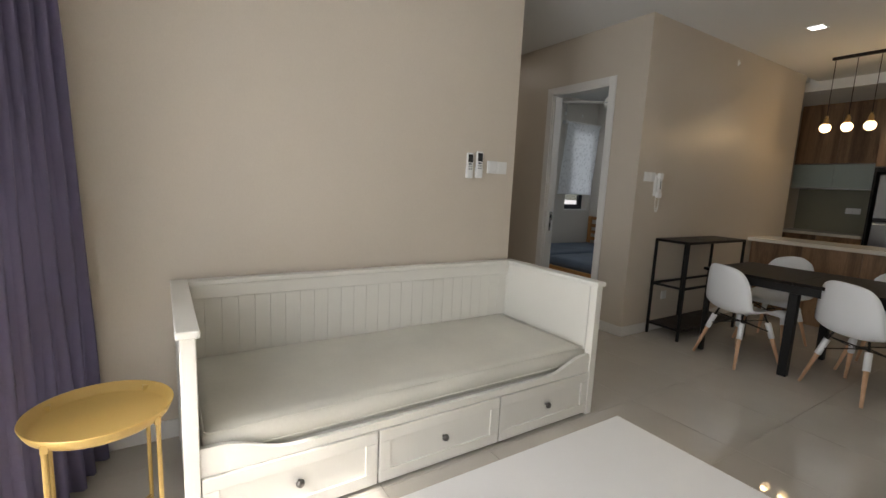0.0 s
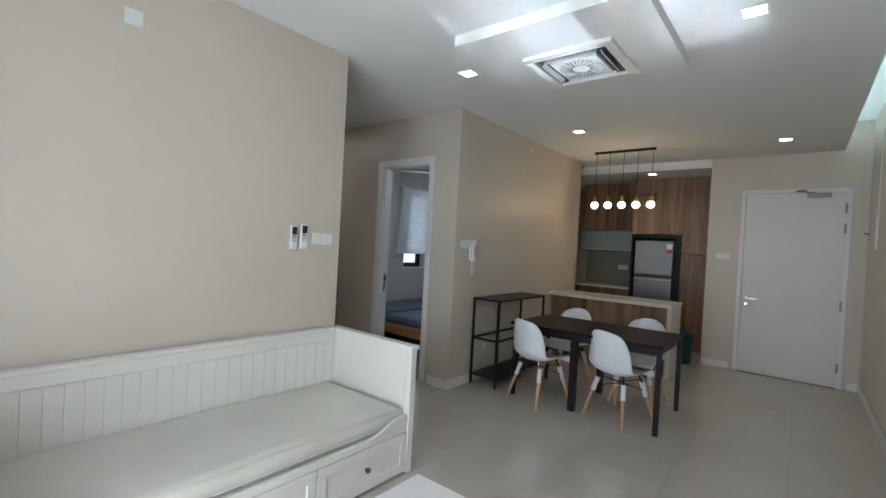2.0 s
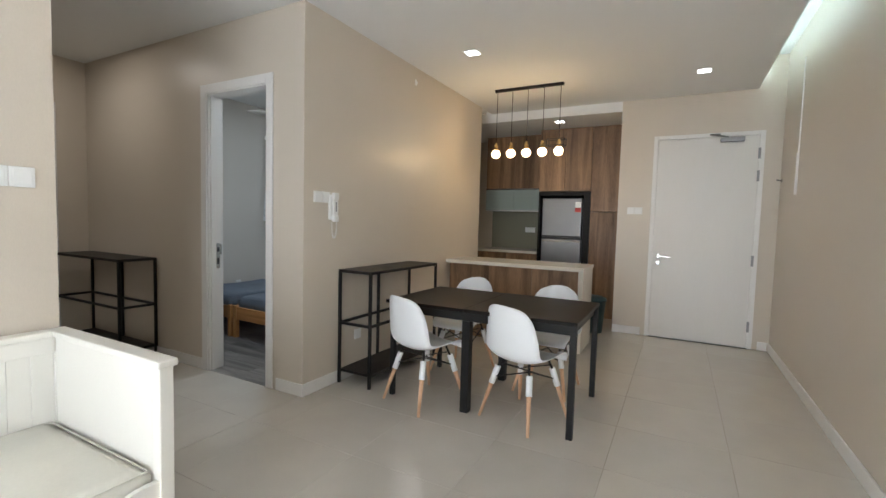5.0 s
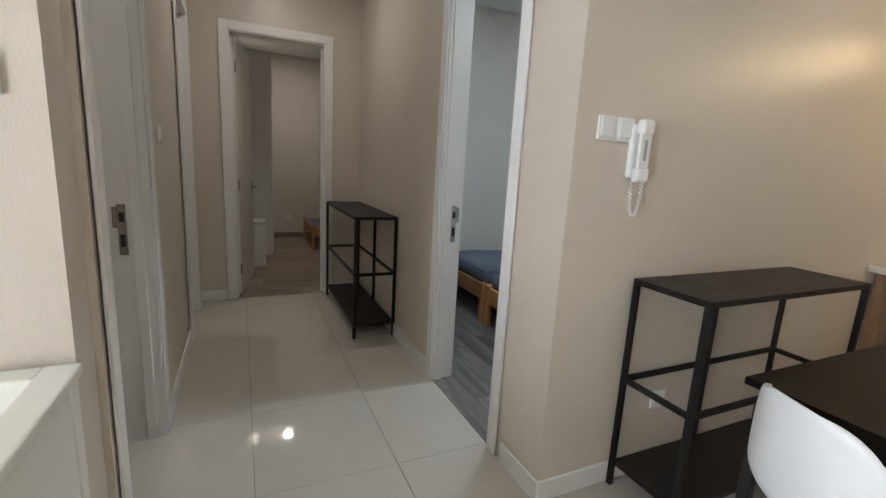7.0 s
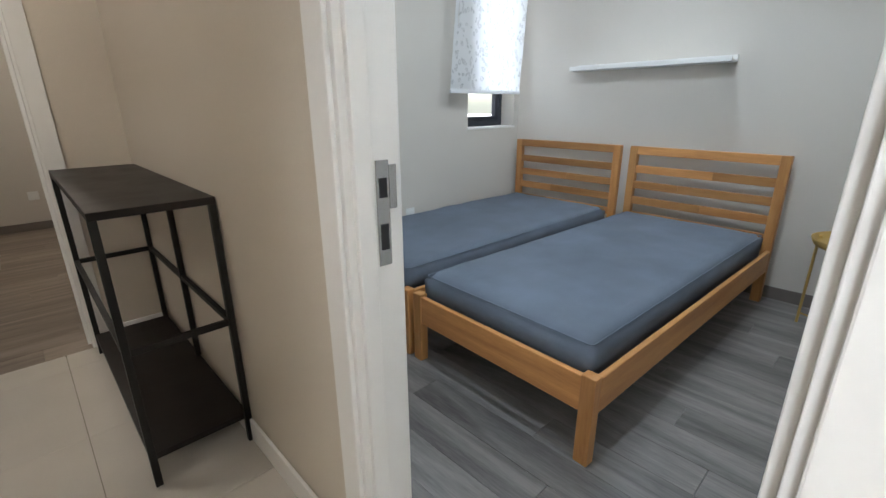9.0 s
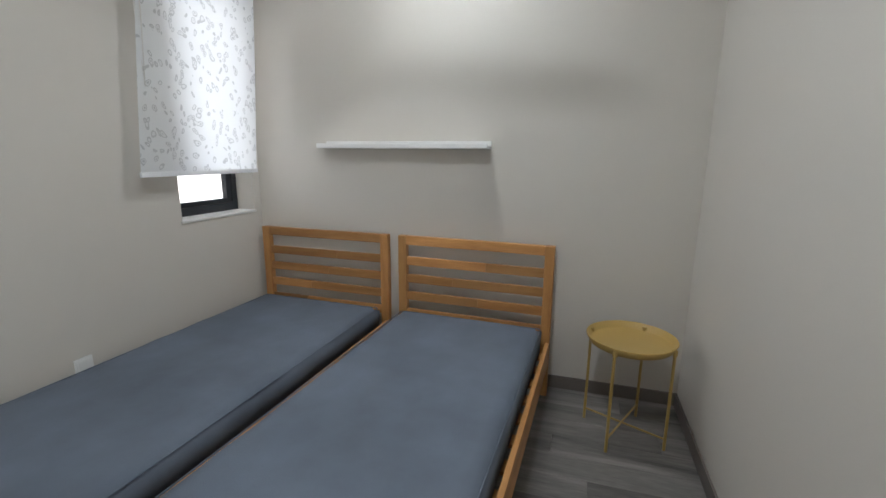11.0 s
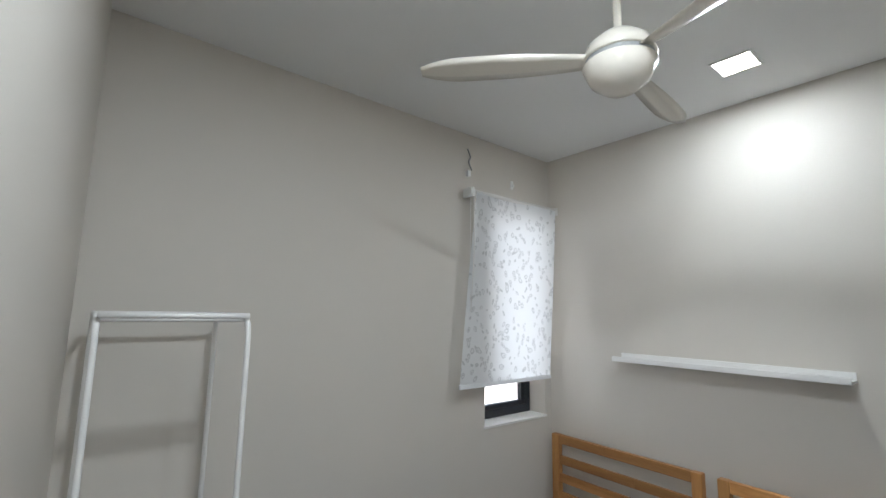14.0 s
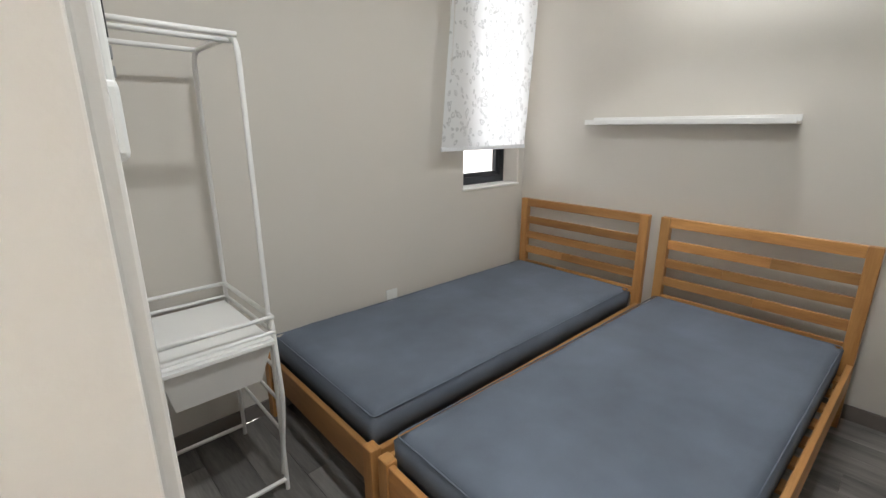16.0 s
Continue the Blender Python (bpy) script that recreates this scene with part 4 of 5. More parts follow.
def ceiling_fan(m, z_drop, blade_len, angles, label, hub_r):
    th = thing("ceiling_fan", m, label, "ceiling fan", "ceiling fans")
    part("canopy", lathe(B(), [(0.02, -0.09), (0.05, -0.06), (0.065, -0.02), (0.065, 0.0)], 24), M_FANW, th, smooth=True)
    part("downrod", rod(B(), (0, 0, -0.05), (0, 0, -z_drop + hub_r * 0.8), 0.013, n=12), M_FANW, th)
    prof = [(0.01, -hub_r * 0.9), (hub_r * 0.45, -hub_r * 0.83), (hub_r * 0.8, -hub_r * 0.55), (hub_r, -0.012), (hub_r * 0.97, -0.008)]
    part("lower_housing", lathe(B(), prof, 32, (0, 0, -z_drop)), M_FANW, th, smooth=True)
    prof = [(hub_r * 0.93, -0.008), (hub_r * 0.93, 0.008)]
    part("gap_ring", lathe(B(), prof, 32, (0, 0, -z_drop)), M_GREYP, th)
    prof = [(hub_r * 0.97, 0.008), (hub_r, 0.012), (hub_r * 0.85, hub_r * 0.5), (hub_r * 0.5, hub_r * 0.8), (0.03, hub_r * 0.95)]
    part("upper_housing", lathe(B(), prof, 32, (0, 0, -z_drop)), M_FANW, th, smooth=True)
    for a in angles:
        bm = B()
        n = 14
        sides = []
        for i in range(n + 1):
            t = i / n
            r = hub_r * 0.8 + (blade_len - hub_r * 0.8) * t
            w = 0.032 + 0.026 * math.sin(min(1, t * 1.6) * math.pi / 2) - 0.035 * max(0, t - 0.75) * 4 * (t - 0.75) * 4 / 1.0
            pitch = math.radians(13 - 5 * t)
            off = -0.012 * t
            sides.append([bm.verts.new((r, off + w * s * math.cos(pitch), -z_drop + 0.01 + w * s * math.sin(pitch) + 0.008 * t + h)) for s, h in ((-1, -0.003), (-0.4, 0.004), (0.4, 0.006), (1, 0.0), (0.4, -0.004), (-0.4, -0.005))])
        for p, q in zip(sides, sides[1:]):
            for k in range(6):
                bm.faces.new((p[k], p[(k + 1) % 6], q[(k + 1) % 6], q[k]))
        bm.faces.new(sides[0])
        bm.faces.new(list(reversed(sides[-1])))
        bl = part("blade", bm, M_FANW, th, smooth=True)
        bl.rotation_euler = (0, 0, math.radians(a))
    return th


ceiling_fan(pose(1.68, 1.81, H), 0.285, 0.72, (210, 110, 310), "white three-blade ceiling fan in the living room", 0.135)
ceiling_fan(pose(5.77, 4.86, 2.90), 0.36, 0.65, (133, 9, 257), "cream white three-blade ceiling fan in the bedroom", 0.115)


def cassette():
    th = thing("air_conditioner", pose(3.69, 1.855, 2.84), "white ceiling cassette air conditioner", "air conditioner")
    h = 0.31
    bm = B()
    for s in (-1, 1):
        box(bm, s * (h - 0.06), s * h, -h, h, -0.03, 0, 0.004)
        box(bm, -h + 0.06, h - 0.06, s * (h - 0.06), s * h, -0.03, 0, 0.004)
    part("frame", bm, M_PLASTIC, th)
    part("backing", box(B(), -h + 0.07, h - 0.07, -h + 0.07, h - 0.07, -0.012, -0.002), M_BPLAST, th)
    part("grille", box(B(), -0.165, 0.165, -0.165, 0.165, -0.032, -0.012, 0.004), M_PLASTIC, th)
    for k in range(4):
        a = math.pi / 2 * k
        c, s = math.cos(a), math.sin(a)
        bm = B()
        m = Matrix.Rotation(a, 4, "Z") @ Matrix.Translation((0.205, 0, -0.02)) @ Matrix.Rotation(math.radians(62), 4, "Y") @ Matrix.Diagonal((0.05, 0.36, 0.004, 1))
        bmesh.ops.create_cube(bm, size=1, matrix=m)
        part("louvre", bm, M_PLASTIC, th)
        for j in range(7):
            t = a + math.radians(-36 + 12 * j)
            bm = B()
            bar(bm, (0.06 * math.cos(t), 0.06 * math.sin(t), -0.034), (0.15 * math.cos(t + 0.25), 0.15 * math.sin(t + 0.25), -0.034), 0.005)
            part("fin", bm, M_GREYP, th)


cassette()


def pendant():
    x0 = 6.82
    th = thing("pendant_light", pose(x0, 2.49, H), "black linear pendant with five glowing globe bulbs", "pendant light")
    part("ceiling_bar", box(B(), -0.02, 0.02, -0.40, 0.40, -0.03, 0, 0.003), M_BLACK, th)
    for i in range(5):
        y = -0.37 + 0.185 * i
        zb = -0.745
        c = part("cord", rod(B(), (0, y, -0.03), (0, y, zb + 0.13), 0.0035, n=6), M_BLACK, th)
        part("lampholder", lathe(B(), [(0.012, 0.13), (0.016, 0.11), (0.024, 0.09), (0.024, 0.055), (0.03, 0.045), (0.03, 0.035)], 16, (0, y, zb)), M_BRASS, th, "brass lampholder", True)
        g = [(0.052 * math.sin(t * math.pi / 10), -0.052 * math.cos(t * math.pi / 10)) for t in range(1, 10)]
        part("bulb", lathe(B(), g, 20, (0, y, zb)), M_BULB, th, "warm glowing globe bulb", True)
        lamp("pendant_lamp", "POINT", pose(x0 - 0.075, 2.49 + y, H + zb), 2.6, (1, 0.68, 0.34), radius=0.03)
    for z in (-0.685, -0.615):
        tube("wire_frame", [(-0.05, -0.245, z), (0.05, -0.245, z), (0.05, -0.436, z), (-0.05, -0.436, z)], 0.004, M_BLACK, th, True)
    for x in (-0.05, 0.05):
        for y in (-0.245, -0.436):
            part("wire_post", rod(B(), (x, y, -0.685), (x, y, -0.615), 0.004, n=6), M_BLACK, th)


pendant()
# ---- kitchen ----
th = thing("kitchen_island", pose(6.86, 2.545, 0), "walnut laminate breakfast counter with cream stone top", "kitchen island")
part("worktop", box(B(), -0.31, 0.31, -0.80, 0.80, 0.865, 0.905, 0.003), M_QUARTZ, th)
part("end_panel", box(B(), -0.28, 0.28, -0.795, -0.745, 0, 0.865, 0.002), M_QUARTZ, th)
for i in range(3):
    y0 = -0.743 + i * 0.5127
    part("front_panel", box(B(), -0.22, -0.20, y0, y0 + 0.511, 0, 0.865, 0.001), M_LAM, th)
part("carcass", box(B(), -0.198, 0.25, -0.743, 0.795, 0, 0.865), M_LAM, th)


def cabinet(name, x0, y0, y1, z0, z1, doors, label, mat, depth=0.55, category="cabinet"):
    th = thing(name, pose(x0, (y0 + y1) / 2, z0), label, category)
    hw, h = (y1 - y0) / 2, z1 - z0
    part("body", box(B(), 0.02, depth, -hw, hw, 0, h), M_LAM, th)
    w = 2 * hw / doors
    for i in range(doors):
        part("door", box(B(), 0, 0.019, -hw + i * w + 0.0015, -hw + (i + 1) * w - 0.0015, 0.0015, h - 0.0015, 0.001), mat, th)
    return th


cabinet("wall_cabinet", 8.93, 2.845, 3.85, 1.93, 2.79, 2, "walnut laminate wall cabinet up to the ceiling", M_LAM, 0.37)
th = thing("glass_cabinet", pose(8.93, 3.3475, 1.56), "flap cabinet with frosted grey-green glass and white carcass", "cabinet")
part("bottom", box(B(), 0.004, 0.37, -0.5, 0.5, 0.0, 0.022, 0.002), M_WHITE, th)
part("shelf", box(B(), 0.04, 0.36, -0.5, 0.5, 0.17, 0.186, 0.002), M_WHITE, th)
part("back", box(B(), 0.355, 0.368, -0.5, 0.5, 0.022, 0.366), M_GREYP, th)
for i in range(2):
    y0 = -0.5 + 0.5 * i
    door = part("flap", box(B(), -0.012, -0.004, y0 + 0.002, y0 + 0.498, 0.012, 0.366, 0.001), M_FROST, th)
    part("flap_rim", box(B(), -0.016, -0.0125, y0 + 0.002, y0 + 0.498, 0.352, 0.366, 0.001), M_CHROME, door)
cabinet("bridge_cabinet", 8.62, 2.07, 2.84, 1.86, 2.79, 2, "walnut laminate cabinet above the refrigerator", M_LAM, 0.68)
cabinet("tall_cabinet", 8.62, 1.61, 2.065, 1.555, 2.79, 1, "walnut laminate tall cabinet, upper door", M_LAM, 0.68)
cabinet("larder_cabinet", 8.62, 1.61, 2.065, 0.0, 1.55, 1, "walnut laminate larder cabinet, closed", M_LAM, 0.68)
cabinet("base_cabinet", 8.64, 2.845, 3.85, 0.0, 0.885, 2, "walnut laminate kitchen base cabinet", M_LAM, 0.66)
tagged(part("kitchen_worktop", box(B(), 8.60, 9.3, 2.845, 3.85, 0.885, 0.925, 0.003), M_QUARTZ), "cream stone kitchen worktop with upstand", "worktop")
tagged(part("splashback", box(B(), 9.26, 9.298, 2.845, 3.85, 0.926, 1.558), M_SPLASH), "olive-grey glass splashback", "splashback", kind="structure")
switch_plate(pose(9.258, 3.15, 1.25, 0, 0, -90), 2, "white double socket on the splashback")
th = thing("fridge_niche", pose(8.62, 2.455, 0), "black lined refrigerator niche", "niche")
for a, b in ((-0.383, -0.29), (0.36, 0.383)):
    part("cheek", box(B(), 0, 0.66, a, b, 0, 1.85), M_BLACK, th)
part("niche_top", box(B(), 0, 0.66, -0.288, 0.358, 1.79, 1.85), M_BLACK, th)
th = thing("refrigerator", pose(8.66, 2.49, 0), "silver two-door refrigerator in a black niche", "refrigerator")
part("body", box(B(), 0.06, 0.62, -0.30, 0.30, 0.02, 1.76, 0.004), M_GREYP, th)
for z0, z1 in ((0.06, 1.13), (1.16, 1.755)):
    dr = part("door", box(B(), 0, 0.055, -0.30, 0.30, z0, z1, 0.012), M_STEEL, th)
    zz = z1 - 0.03 if z1 < 1.5 else z0 + 0.012
    part("grip", box(B(), -0.006, 0.02, -0.29, 0.29, zz - 0.01, zz + 0.014, 0.003), M_CHROME if z1 < 1.5 else M_BPLAST, dr)
part("gasket", box(B(), 0.02, 0.06, -0.295, 0.295, 1.13, 1.16), M_BPLAST, th)
part("sticker", box(B(), -0.002, 0, -0.285, -0.20, 1.545, 1.61), M_RED, th, "red and white sticker")
part("sticker", box(B(), -0.002, 0, -0.285, -0.20, 1.615, 1.70), M_PLASTIC, th, "white energy sticker")
part("foot", box(B(), 0.1, 0.55, -0.27, 0.27, 0, 0.02), M_BPLAST, th)
th = thing("waste_bin", pose(7.72, 1.83, 0), "dark teal plastic waste bin on the floor", "bin")
part("body", lathe(B(), [(0.13, 0), (0.165, 0.40), (0.17, 0.40)], 24), M_TEAL, th, smooth=True)
part("lid", lathe(B(), [(0.172, 0.40), (0.172, 0.43), (0.12, 0.455), (0.02, 0.46)], 24), M_TEAL, th, smooth=True)

# ---- bedroom ----


def bed(m, label):
    """Pine slatted bed, x along its length with the headboard at x = 2.08, y centred."""
    L, hw = 2.08, 0.485
    th = thing("bed", m, label, "bed", "single beds")
    for s in (-1, 1):
        part("headboard_post", box(B(), L - 0.045, L, s * (hw - 0.055), s * hw, 0, 0.92, 0.004), M_PINEZ, th)
        part("foot_post", box(B(), 0, 0.045, s * (hw - 0.055), s * hw, 0, 0.355, 0.004), M_PINEZ, th)
        part("side_rail", box(B(), 0.045, L - 0.045, s * (hw - 0.025), s * (hw - 0.001), 0.205, 0.345, 0.004), M_PINEX, th)
    part("foot_rail", box(B(), 0.006, 0.03, -hw + 0.055, hw - 0.055, 0.205, 0.345, 0.004), M_PINEY, th)
    part("top_rail", box(B(), L - 0.04, L - 0.008, -hw + 0.055, hw - 0.055, 0.862, 0.92, 0.004), M_PINEY, th)
    for z in (0.385, 0.50, 0.615, 0.73):
        a = -hw + 0.055
        cuts = [a, a + (0.25 + 0.5 * random.random()) * 0.86, hw - 0.055]
        for p, q in zip(cuts, cuts[1:]):
            part("headboard_slat", box(B(), L - 0.034, L - 0.014, p, q, z, z + 0.055, 0.003), M_PINEY, th)
    for i in range(12):
        x = 0.12 + i * 0.162
        part("bed_slat", box(B(), x, x + 0.07, -hw + 0.026, hw - 0.026, 0.285, 0.30), M_PINEY, th)
    return th


bed(pose(5.075, 5.755, 0, 0, 0, -1.3), "pine single bed under the window")
bed(pose(5.05, 4.755, 0, 0, 0, -2.4), "pine single bed beside the first one")
for y, x, rz, sd in ((5.732, 6.09, -1.3, 7.0), (4.713, 6.065, -2.4, 11.0)):
    mt = tagged(part("bed_mattress", soft_block(1.95, 0.885, 0.158, 0.032, 0.011, sd), M_BMATT, None, "", True), "slate blue covered mattress on a pine bed", "mattress", "bed mattresses")
    mt.matrix_world = pose(x, y, 0.301, 0, 0, rz)
    seam(M_BMATT, mt, 0.967, 0.436, 0.142, 0.003)

# picture ledge
th = thing("wall_shelf", pose(7.20, 5.14, 1.455), "white picture ledge on the bedroom wall", "shelf")
part("board", box(B(), -0.118, 0, -0.55, 0.55, 0, 0.014, 0.002), M_WHITE, th)
part("back_lip", box(B(), -0.016, 0, -0.55, 0.55, 0.014, 0.045, 0.002), M_WHITE, th)
part("front_lip", box(B(), -0.130, -0.118, -0.55, 0.55, 0, 0.03, 0.002), M_WHITE, th)

# roller blind, hanging a little askew
th = thing("roller_blind", pose(6.77, 6.18, 2.49), "white printed roller blind hanging askew before the window", "blind")
part("roller", rod(B(), (-0.42, 0, 0.0), (0.41, 0, 0.005), 0.02, n=20), M_TRIM, th, smooth=True)
for x in (-0.432, 0.415):
    part("bracket", box(B(), x - 0.008, x + 0.008, -0.025, 0.068, -0.03, 0.03, 0.003), M_TRIM, th)
part("end_cap", rod(B(), (-0.455, 0, 0), (-0.42, 0, 0), 0.028, n=20), M_TRIM, th)
bm = B()
nx, nz = 16, 24
rows = []
for k in range(nz + 1):
    t = k / nz
    rows.append([bm.verts.new((-0.405 - 0.125 * t + (0.795 + 0.04 * t) * i / nx, -0.022 + 0.006 * math.sin(3 * t + 4 * i / nx), -1.175 * t)) for i in range(nx + 1)])
for a, b in zip(rows, rows[1:]):
    for i in range(nx):
        bm.faces.new((a[i], a[i + 1], b[i + 1], b[i]))
part("cloth", bm, M_BLIND, th, smooth=True)
bm = B()
box(bm, -0.532, 0.305, -0.028, -0.014, -1.195, -1.17, 0.003)
part("bottom_rail", bm, M_BLINDEDGE, th)
tube("pull_chain", [(-0.425, -0.02, 0), (-0.43, -0.03, -0.4), (-0.445, -0.02, -0.75), (-0.44, -0.005, -0.4), (-0.43, 0.005, 0)], 0.003, M_TRIM, th)

# cable end left on the wall above the blind
th = thing("cable_end", pose(6.37, 6.25, 2.70), "loose grey cable end on the wall above the blind", "cable")
tube("cable", bend([(0, 0, 0.1), (0.01, -0.02, 0.04), (-0.02, -0.03, 0.0), (0.01, -0.03, -0.05)], 0.015), 0.005, M_GREYP, th)
part("plug", box(B(), -0.012, 0.012, -0.02, 0, -0.09, -0.05, 0.003), M_PLASTIC, th)
switch_plate(pose(5.90, 6.25, 0.432), 1, "white wall socket just above the mattress", 0.08)


th = thing("wall_clip", pose(6.79, 6.25, 2.635), "small white plastic clip on the wall above the blind", "wall clip")
part("plate", box(B(), -0.012, 0.012, -0.008, 0, -0.03, 0.03, 0.003), M_PLASTIC, th)
part("lug", box(B(), -0.007, 0.007, -0.022, -0.008, -0.018, 0.004, 0.002), M_PLASTIC, th)
th = thing("wall_clip", pose(5.775, 3.346, 2.76), "small white plastic clip high on the papered wall", "wall clip")
part("plate", box(B(), -0.014, 0.014, -0.008, 0, -0.03, 0.03, 0.003), M_PLASTIC, th)
part("lug", box(B(), -0.007, 0.007, -0.022, -0.008, -0.018, 0.004, 0.002), M_PLASTIC, th)


def clothes_rack():
    """White tubular clothes rack with a wire basket."""
    th = thing("clothes_rack", pose(4.735, 5.93, 0), "white tubular clothes rack with a basket", "clothes rack")
    hx, hy, r = 0.196, 0.235, 0.009
    H1 = 1.715
    # two tall hoops front and back joined by bent top bars
    for x in (-hx, hx):
        tube("side_frame", bend([(x, -hy, 0.0), (x, -hy + 0.01, H1), (x, hy, H1), (x, hy, 0.0)], 0.07), r, M_WHITE, th)
    for y in (-hy + 0.01, hy - 0.06):
        part("top_bar", rod(B(), (-hx, y, H1 - (0.0 if y < 0 else 0.0)), (hx, y, H1), r, n=12), M_WHITE, th, smooth=True)
    part("hanging_rail", rod(B(), (-hx, -hy + 0.06, H1 - 0.012), (hx, -hy + 0.06, H1 - 0.012), 0.008, n=12), M_WHITE, th, smooth=True)
    # basket frames
    for z in (0.715, 0.775):
        tube("basket_rail", [(-hx, -hy - 0.03, z), (hx, -hy - 0.03, z), (hx, hy, z), (-hx, hy, z)], 0.009, M_WHITE, th, True)
    for sx in (-1, 1):
        tube("basket_frame", bend([(sx * hx, hy, 0.775), (sx * hx, -hy - 0.02, 0.775), (sx * hx, -hy - 0.05, 0.45), (sx * hx, -hy + 0.03, 0.06)], 0.04), 0.009, M_WHITE, th)
        for i in range(3):
            z = 0.28 + 0.14 * i
            part("rung", rod(B(), (sx * hx, -hy, z), (sx * hx, hy, z + 0.02), 0.007, n=8), M_WHITE, th)
    # tapered bin with a turned-out rim, one moulded shell
    bm = B()
    rings = []
    for wx, ya, yb, z in ((hx - 0.055, -hy - 0.01, hy - 0.06, 0.53), (hx - 0.022, -hy - 0.055, hy - 0.025, 0.685), (hx - 0.012, -hy - 0.068, hy - 0.015, 0.688),
                          (hx - 0.012, -hy - 0.068, hy - 0.015, 0.70), (hx - 0.028, -hy - 0.05, hy - 0.03, 0.70), (hx - 0.06, -hy - 0.005, hy - 0.065, 0.535)):
        rings.append([bm.verts.new(p) for p in ((-wx, ya, z), (wx, ya, z), (wx, yb, z), (-wx, yb, z))])
    for p, q in zip(rings, rings[1:]):
        for i in range(4):
            bm.faces.new((p[i], p[(i + 1) % 4], q[(i + 1) % 4], q[i]))
    bm.faces.new(rings[0])
    bm.faces.new(rings[-1])
    part("bin", bm, M_WHITE, th, "white pull-out bin")
    part("lid_tray", box(B(), -hx + 0.02, hx - 0.02, -hy - 0.055, hy - 0.03, 0.7015, 0.709, 0.002), M_WHITE, th)
    for y in (-hy, hy):
        part("foot_bar", rod(B(), (-hx, y, 0.05), (hx, y, 0.05), 0.009, n=10), M_WHITE, th)


clothes_rack()

# ---- bathroom and side room ----
skin = B()
box(skin, 1.15, 2.66, 4.888, 4.898, 0, 2.9)
box(skin, 1.152, 1.16, 3.5, 4.888, 0, 2.9)
structure("wall_bathroom_tiles", skin, M_GREYT, "grey tiled bathroom wall", "wall")
th = thing("vanity_counter", pose(1.85, 4.64, 0), "pale oak vanity counter with a grey cabinet", "vanity")
part("counter", box(B(), -0.68, 0.72, -0.26, 0.246, 0.58, 0.74, 0.004), M_COUNTER, th)
part("cabinet", box(B(), -0.66, 0.55, -0.10, 0.246, 0.0, 0.58, 0.003), M_GREYP, th)
th = thing("wash_basin", pose(2.15, 4.62, 0.74), "white ceramic wash basin on the vanity counter", "basin")
bm = B()
box(bm, -0.24, 0.24, -0.19, 0.19, 0, 0.012, 0.003)
box(bm, -0.25, -0.225, -0.2, 0.2, 0.0, 0.13, 0.008)
box(bm, 0.225, 0.25, -0.2, 0.2, 0.0, 0.13, 0.008)
box(bm, -0.225, 0.225, -0.2, -0.175, 0.0, 0.13, 0.008)
box(bm, -0.225, 0.225, 0.175, 0.2, 0.0, 0.13, 0.008)
part("bowl", bm, M_SHELL, th)
th = thing("mirror_cabinet", pose(1.95, 4.81, 1.22), "mirror-fronted bathroom wall cabinet", "cabinet")
part("body", box(B(), -0.45, 0.45, -0.05, 0.078, 0, 0.85, 0.003), M_GREYP, th)
for a, c in ((-0.449, -0.002), (0.002, 0.449)):
    part("mirror_door", box(B(), a, c, -0.068, -0.052, 0.002, 0.848, 0.002), M_MIRROR, th)
# both fittings are unseen, put in to light these two rooms
for x, y in ((1.9, 4.1), (1.9, 5.8)):
    downlight(pose(x, y, 2.90), "square recessed ceiling light, unseen, added to brighten a side room")
    lamp("downlight_lamp", "AREA", look((x, y, 2.885), (x, y, 0)), 7, (1, 0.92, 0.82), size=(0.1, 0.1))

# ---- far bedroom ----
th = thing("wardrobe", pose(3.07, 8.6, 0), "tall white wardrobe in the far bedroom", "wardrobe")
part("body", box(B(), -0.5, 0.48, -0.2, 1.2, 0, 2.6, 0.003), M_WHITE, th)
for i in range(3):
    part("door", box(B(), 0.482, 0.50, -0.2 + i * 0.467, -0.2 + (i + 1) * 0.467 - 0.003, 0.02, 2.58, 0.002), M_WHITE, th)
th = thing("storage_box", pose(3.32, 7.86, 0), "white narrow storage bin on the plank floor", "bin")
part("body", box(B(), -0.12, 0.12, -0.12, 0.12, 0, 0.52, 0.008), M_WHITE, th)
part("lid", box(B(), -0.13, 0.13, -0.13, 0.13, 0.521, 0.56, 0.008), M_WHITE, th)
th = thing("bed", pose(4.6, 9.15, 0, 0, 0, 0), "pine bed frame in the far bedroom", "bed")
part("side_rail", box(B(), -0.45, 0.9, -0.5, -0.47, 0.2, 0.34, 0.003), M_PINEX, th)
part("side_rail", box(B(), -0.45, 0.9, 0.47, 0.5, 0.2, 0.34, 0.003), M_PINEX, th)
part("foot_rail", box(B(), -0.48, -0.452, -0.44, 0.44, 0.2, 0.34, 0.003), M_PINEY, th)
for s in (-1, 1):
    part("foot_post", box(B(), -0.49, -0.452, s * 0.44, s * 0.5, 0, 0.36, 0.003), M_PINEZ, th)
    part("head_post", box(B(), 0.902, 0.94, s * 0.44, s * 0.5, 0, 0.36, 0.003), M_PINEZ, th)
part("mattress_base", box(B(), -0.45, 0.9, -0.468, 0.468, 0.28, 0.345), M_BMATT, th)

# ---- floor pieces ----
PX, PY = 0.60, 0.64
tiles = {}


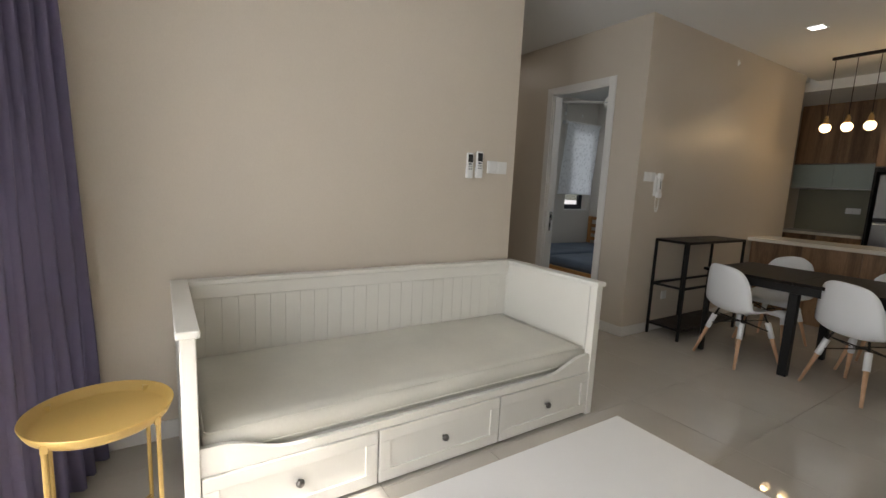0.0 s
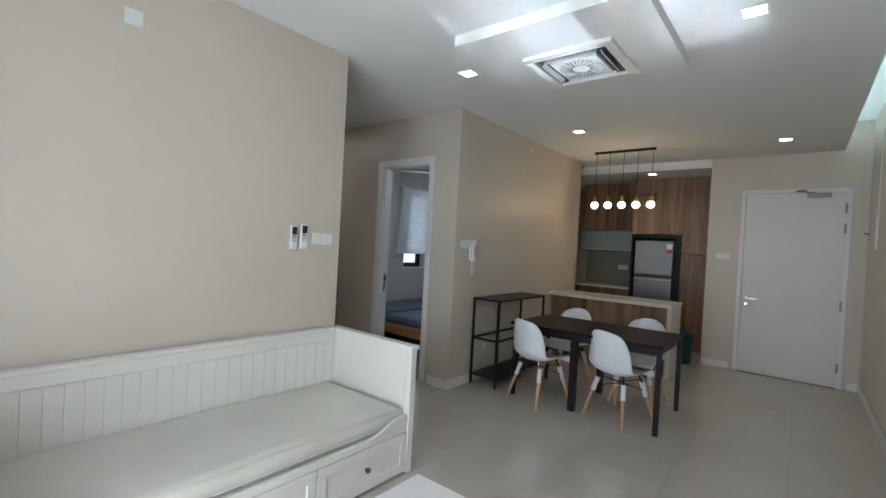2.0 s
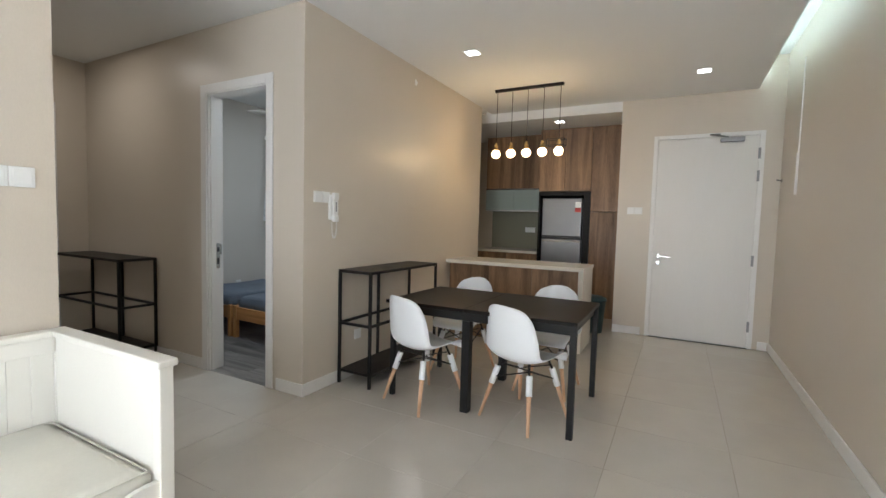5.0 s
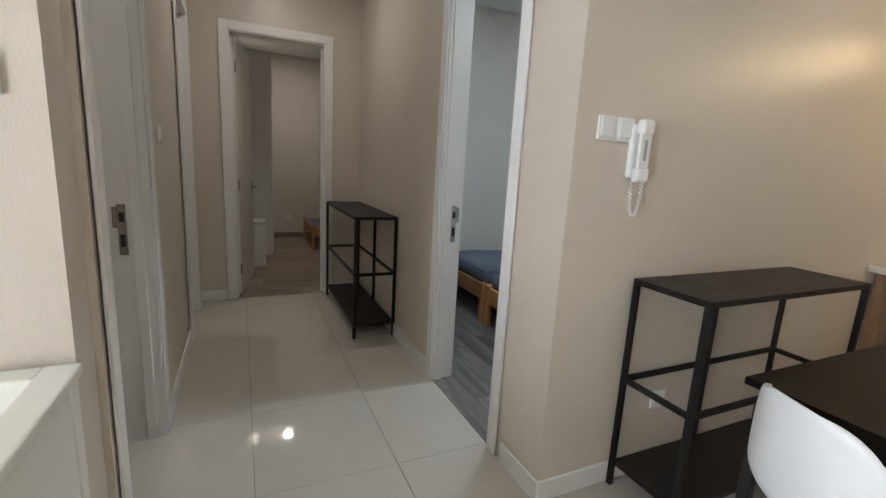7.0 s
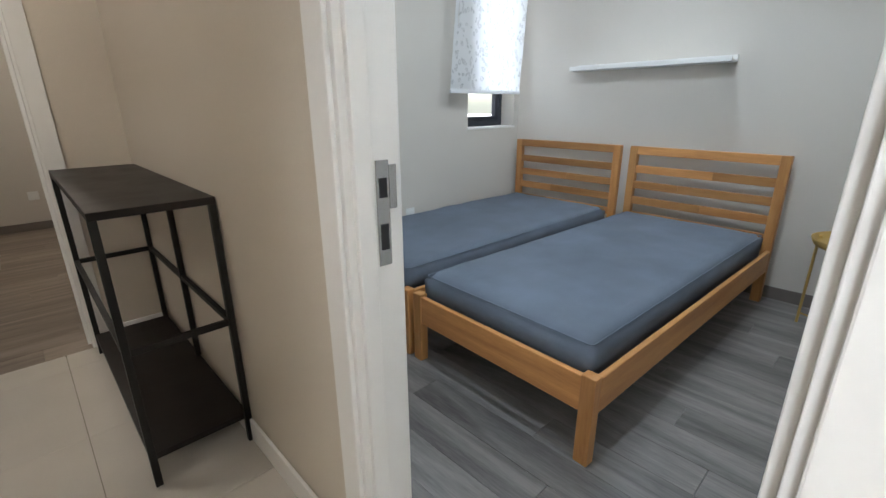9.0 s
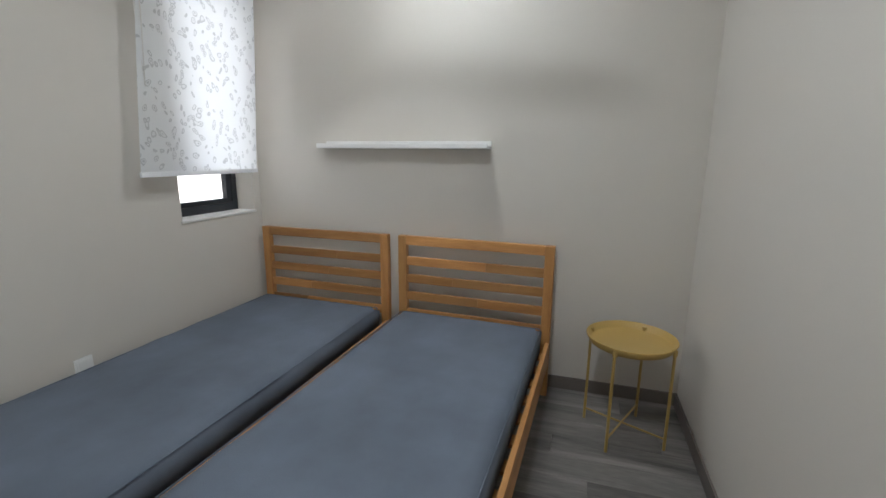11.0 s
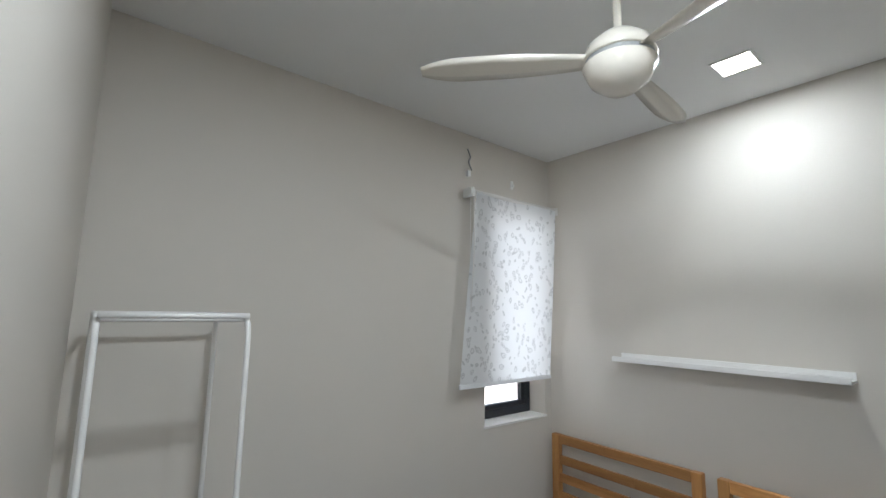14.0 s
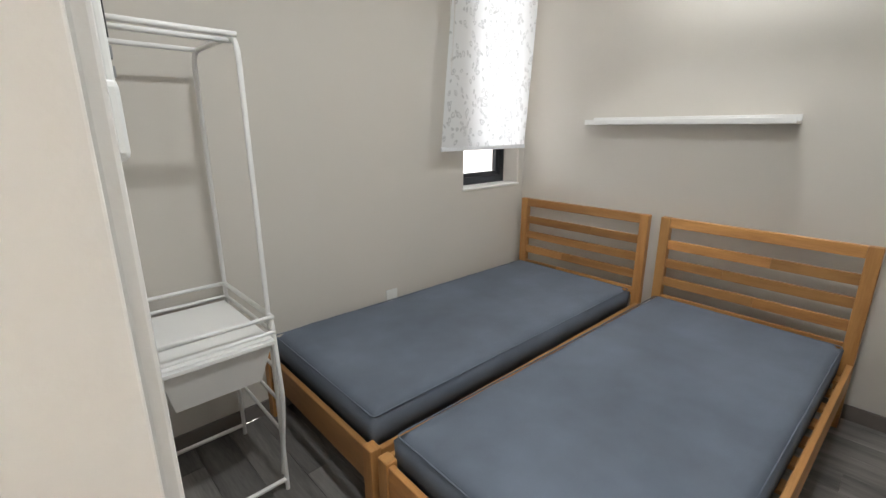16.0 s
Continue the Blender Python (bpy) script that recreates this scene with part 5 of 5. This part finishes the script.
def tile(x0, x1, y0, y1):
    if x1 - x0 < 0.02 or y1 - y0 < 0.02:
        return
    key = (round(x1 - x0, 3), round(y1 - y0, 3))
    if key not in tiles:
        hx, hy = key[0] / 2 - 0.0012, key[1] / 2 - 0.0005
        tiles[key] = mesh("tile", box(B(), -hx, hx, -hy, hy, -0.012, 0.0, 0.0008, 1), M_TILE)
    ob = new("tile", tiles[key])
    ob.location = ((x0 + x1) / 2, (y0 + y1) / 2, 0)
    ob.parent = FLOOR


def cover(ax, bx, ay, by):
    for i in range(-2, 18):
        for j in range(-4, 14):
            x, y = 3.2 + (i - 6) * PX, 1.84 + (j - 4) * PY
            tile(max(ax, x), min(bx, x + PX), max(ay, y), min(by, y + PY))


cover(0.0, 9.3, -0.05, 3.36)
cover(2.66, 4.262, 3.362, 6.5)
cover(7.35, 9.3, 3.362, 4.85)
planks = {}


def plank_floor(ax, bx, ay, by, mat, parent, along):
    w, ln = 0.152, 1.22
    lo, hi, la, lb = (ax, bx, ay, by) if along == "y" else (ay, by, ax, bx)
    k = 0
    p = lo
    while p < hi - 0.01:
        q = min(p + w, hi)
        s = la - (k * 0.43 % 1) * ln
        while s < lb - 0.01:
            a, b = max(s, la), min(s + ln, lb)
            if b - a > 0.02:
                key = (round(q - p, 3), round(b - a, 3), along, mat.name)
                if key not in planks:
                    hw, hl = key[0] / 2 - 0.0006, key[1] / 2 - 0.0006
                    dims = (-hw, hw, -hl, hl) if along == "y" else (-hl, hl, -hw, hw)
                    planks[key] = mesh("plank", box(B(), *dims, -0.010, 0.0, 0.0008, 1), mat)
                ob = new("plank", planks[key])
                c = ((p + q) / 2, (a + b) / 2) if along == "y" else ((a + b) / 2, (p + q) / 2)
                ob.location, ob.parent = (*c, 0), parent
            s += ln
        p, k = q, k + 1


plank_floor(4.264, 7.20, 3.456, 6.25, M_PLANK, FLOOR_BED, "y")
plank_floor(2.5, 5.6, 6.5, 9.85, M_PLANK2, FLOOR_FAR, "x")
plank_floor(1.15, 2.66, 5.0, 6.65, M_PLANK2, FLOOR_FAR, "x")
for i in range(5):
    for j in range(5):
        ax, ay = 1.15 + 0.302 * i, 3.5 + 0.28 * j
        ob = part("tile", box(B(), 0.001, 0.301, 0.001, 0.279, -0.010, 0.0, 0.001, 1), M_SLATE, FLOOR_FAR)
        ob.location = (ax, ay, 0)
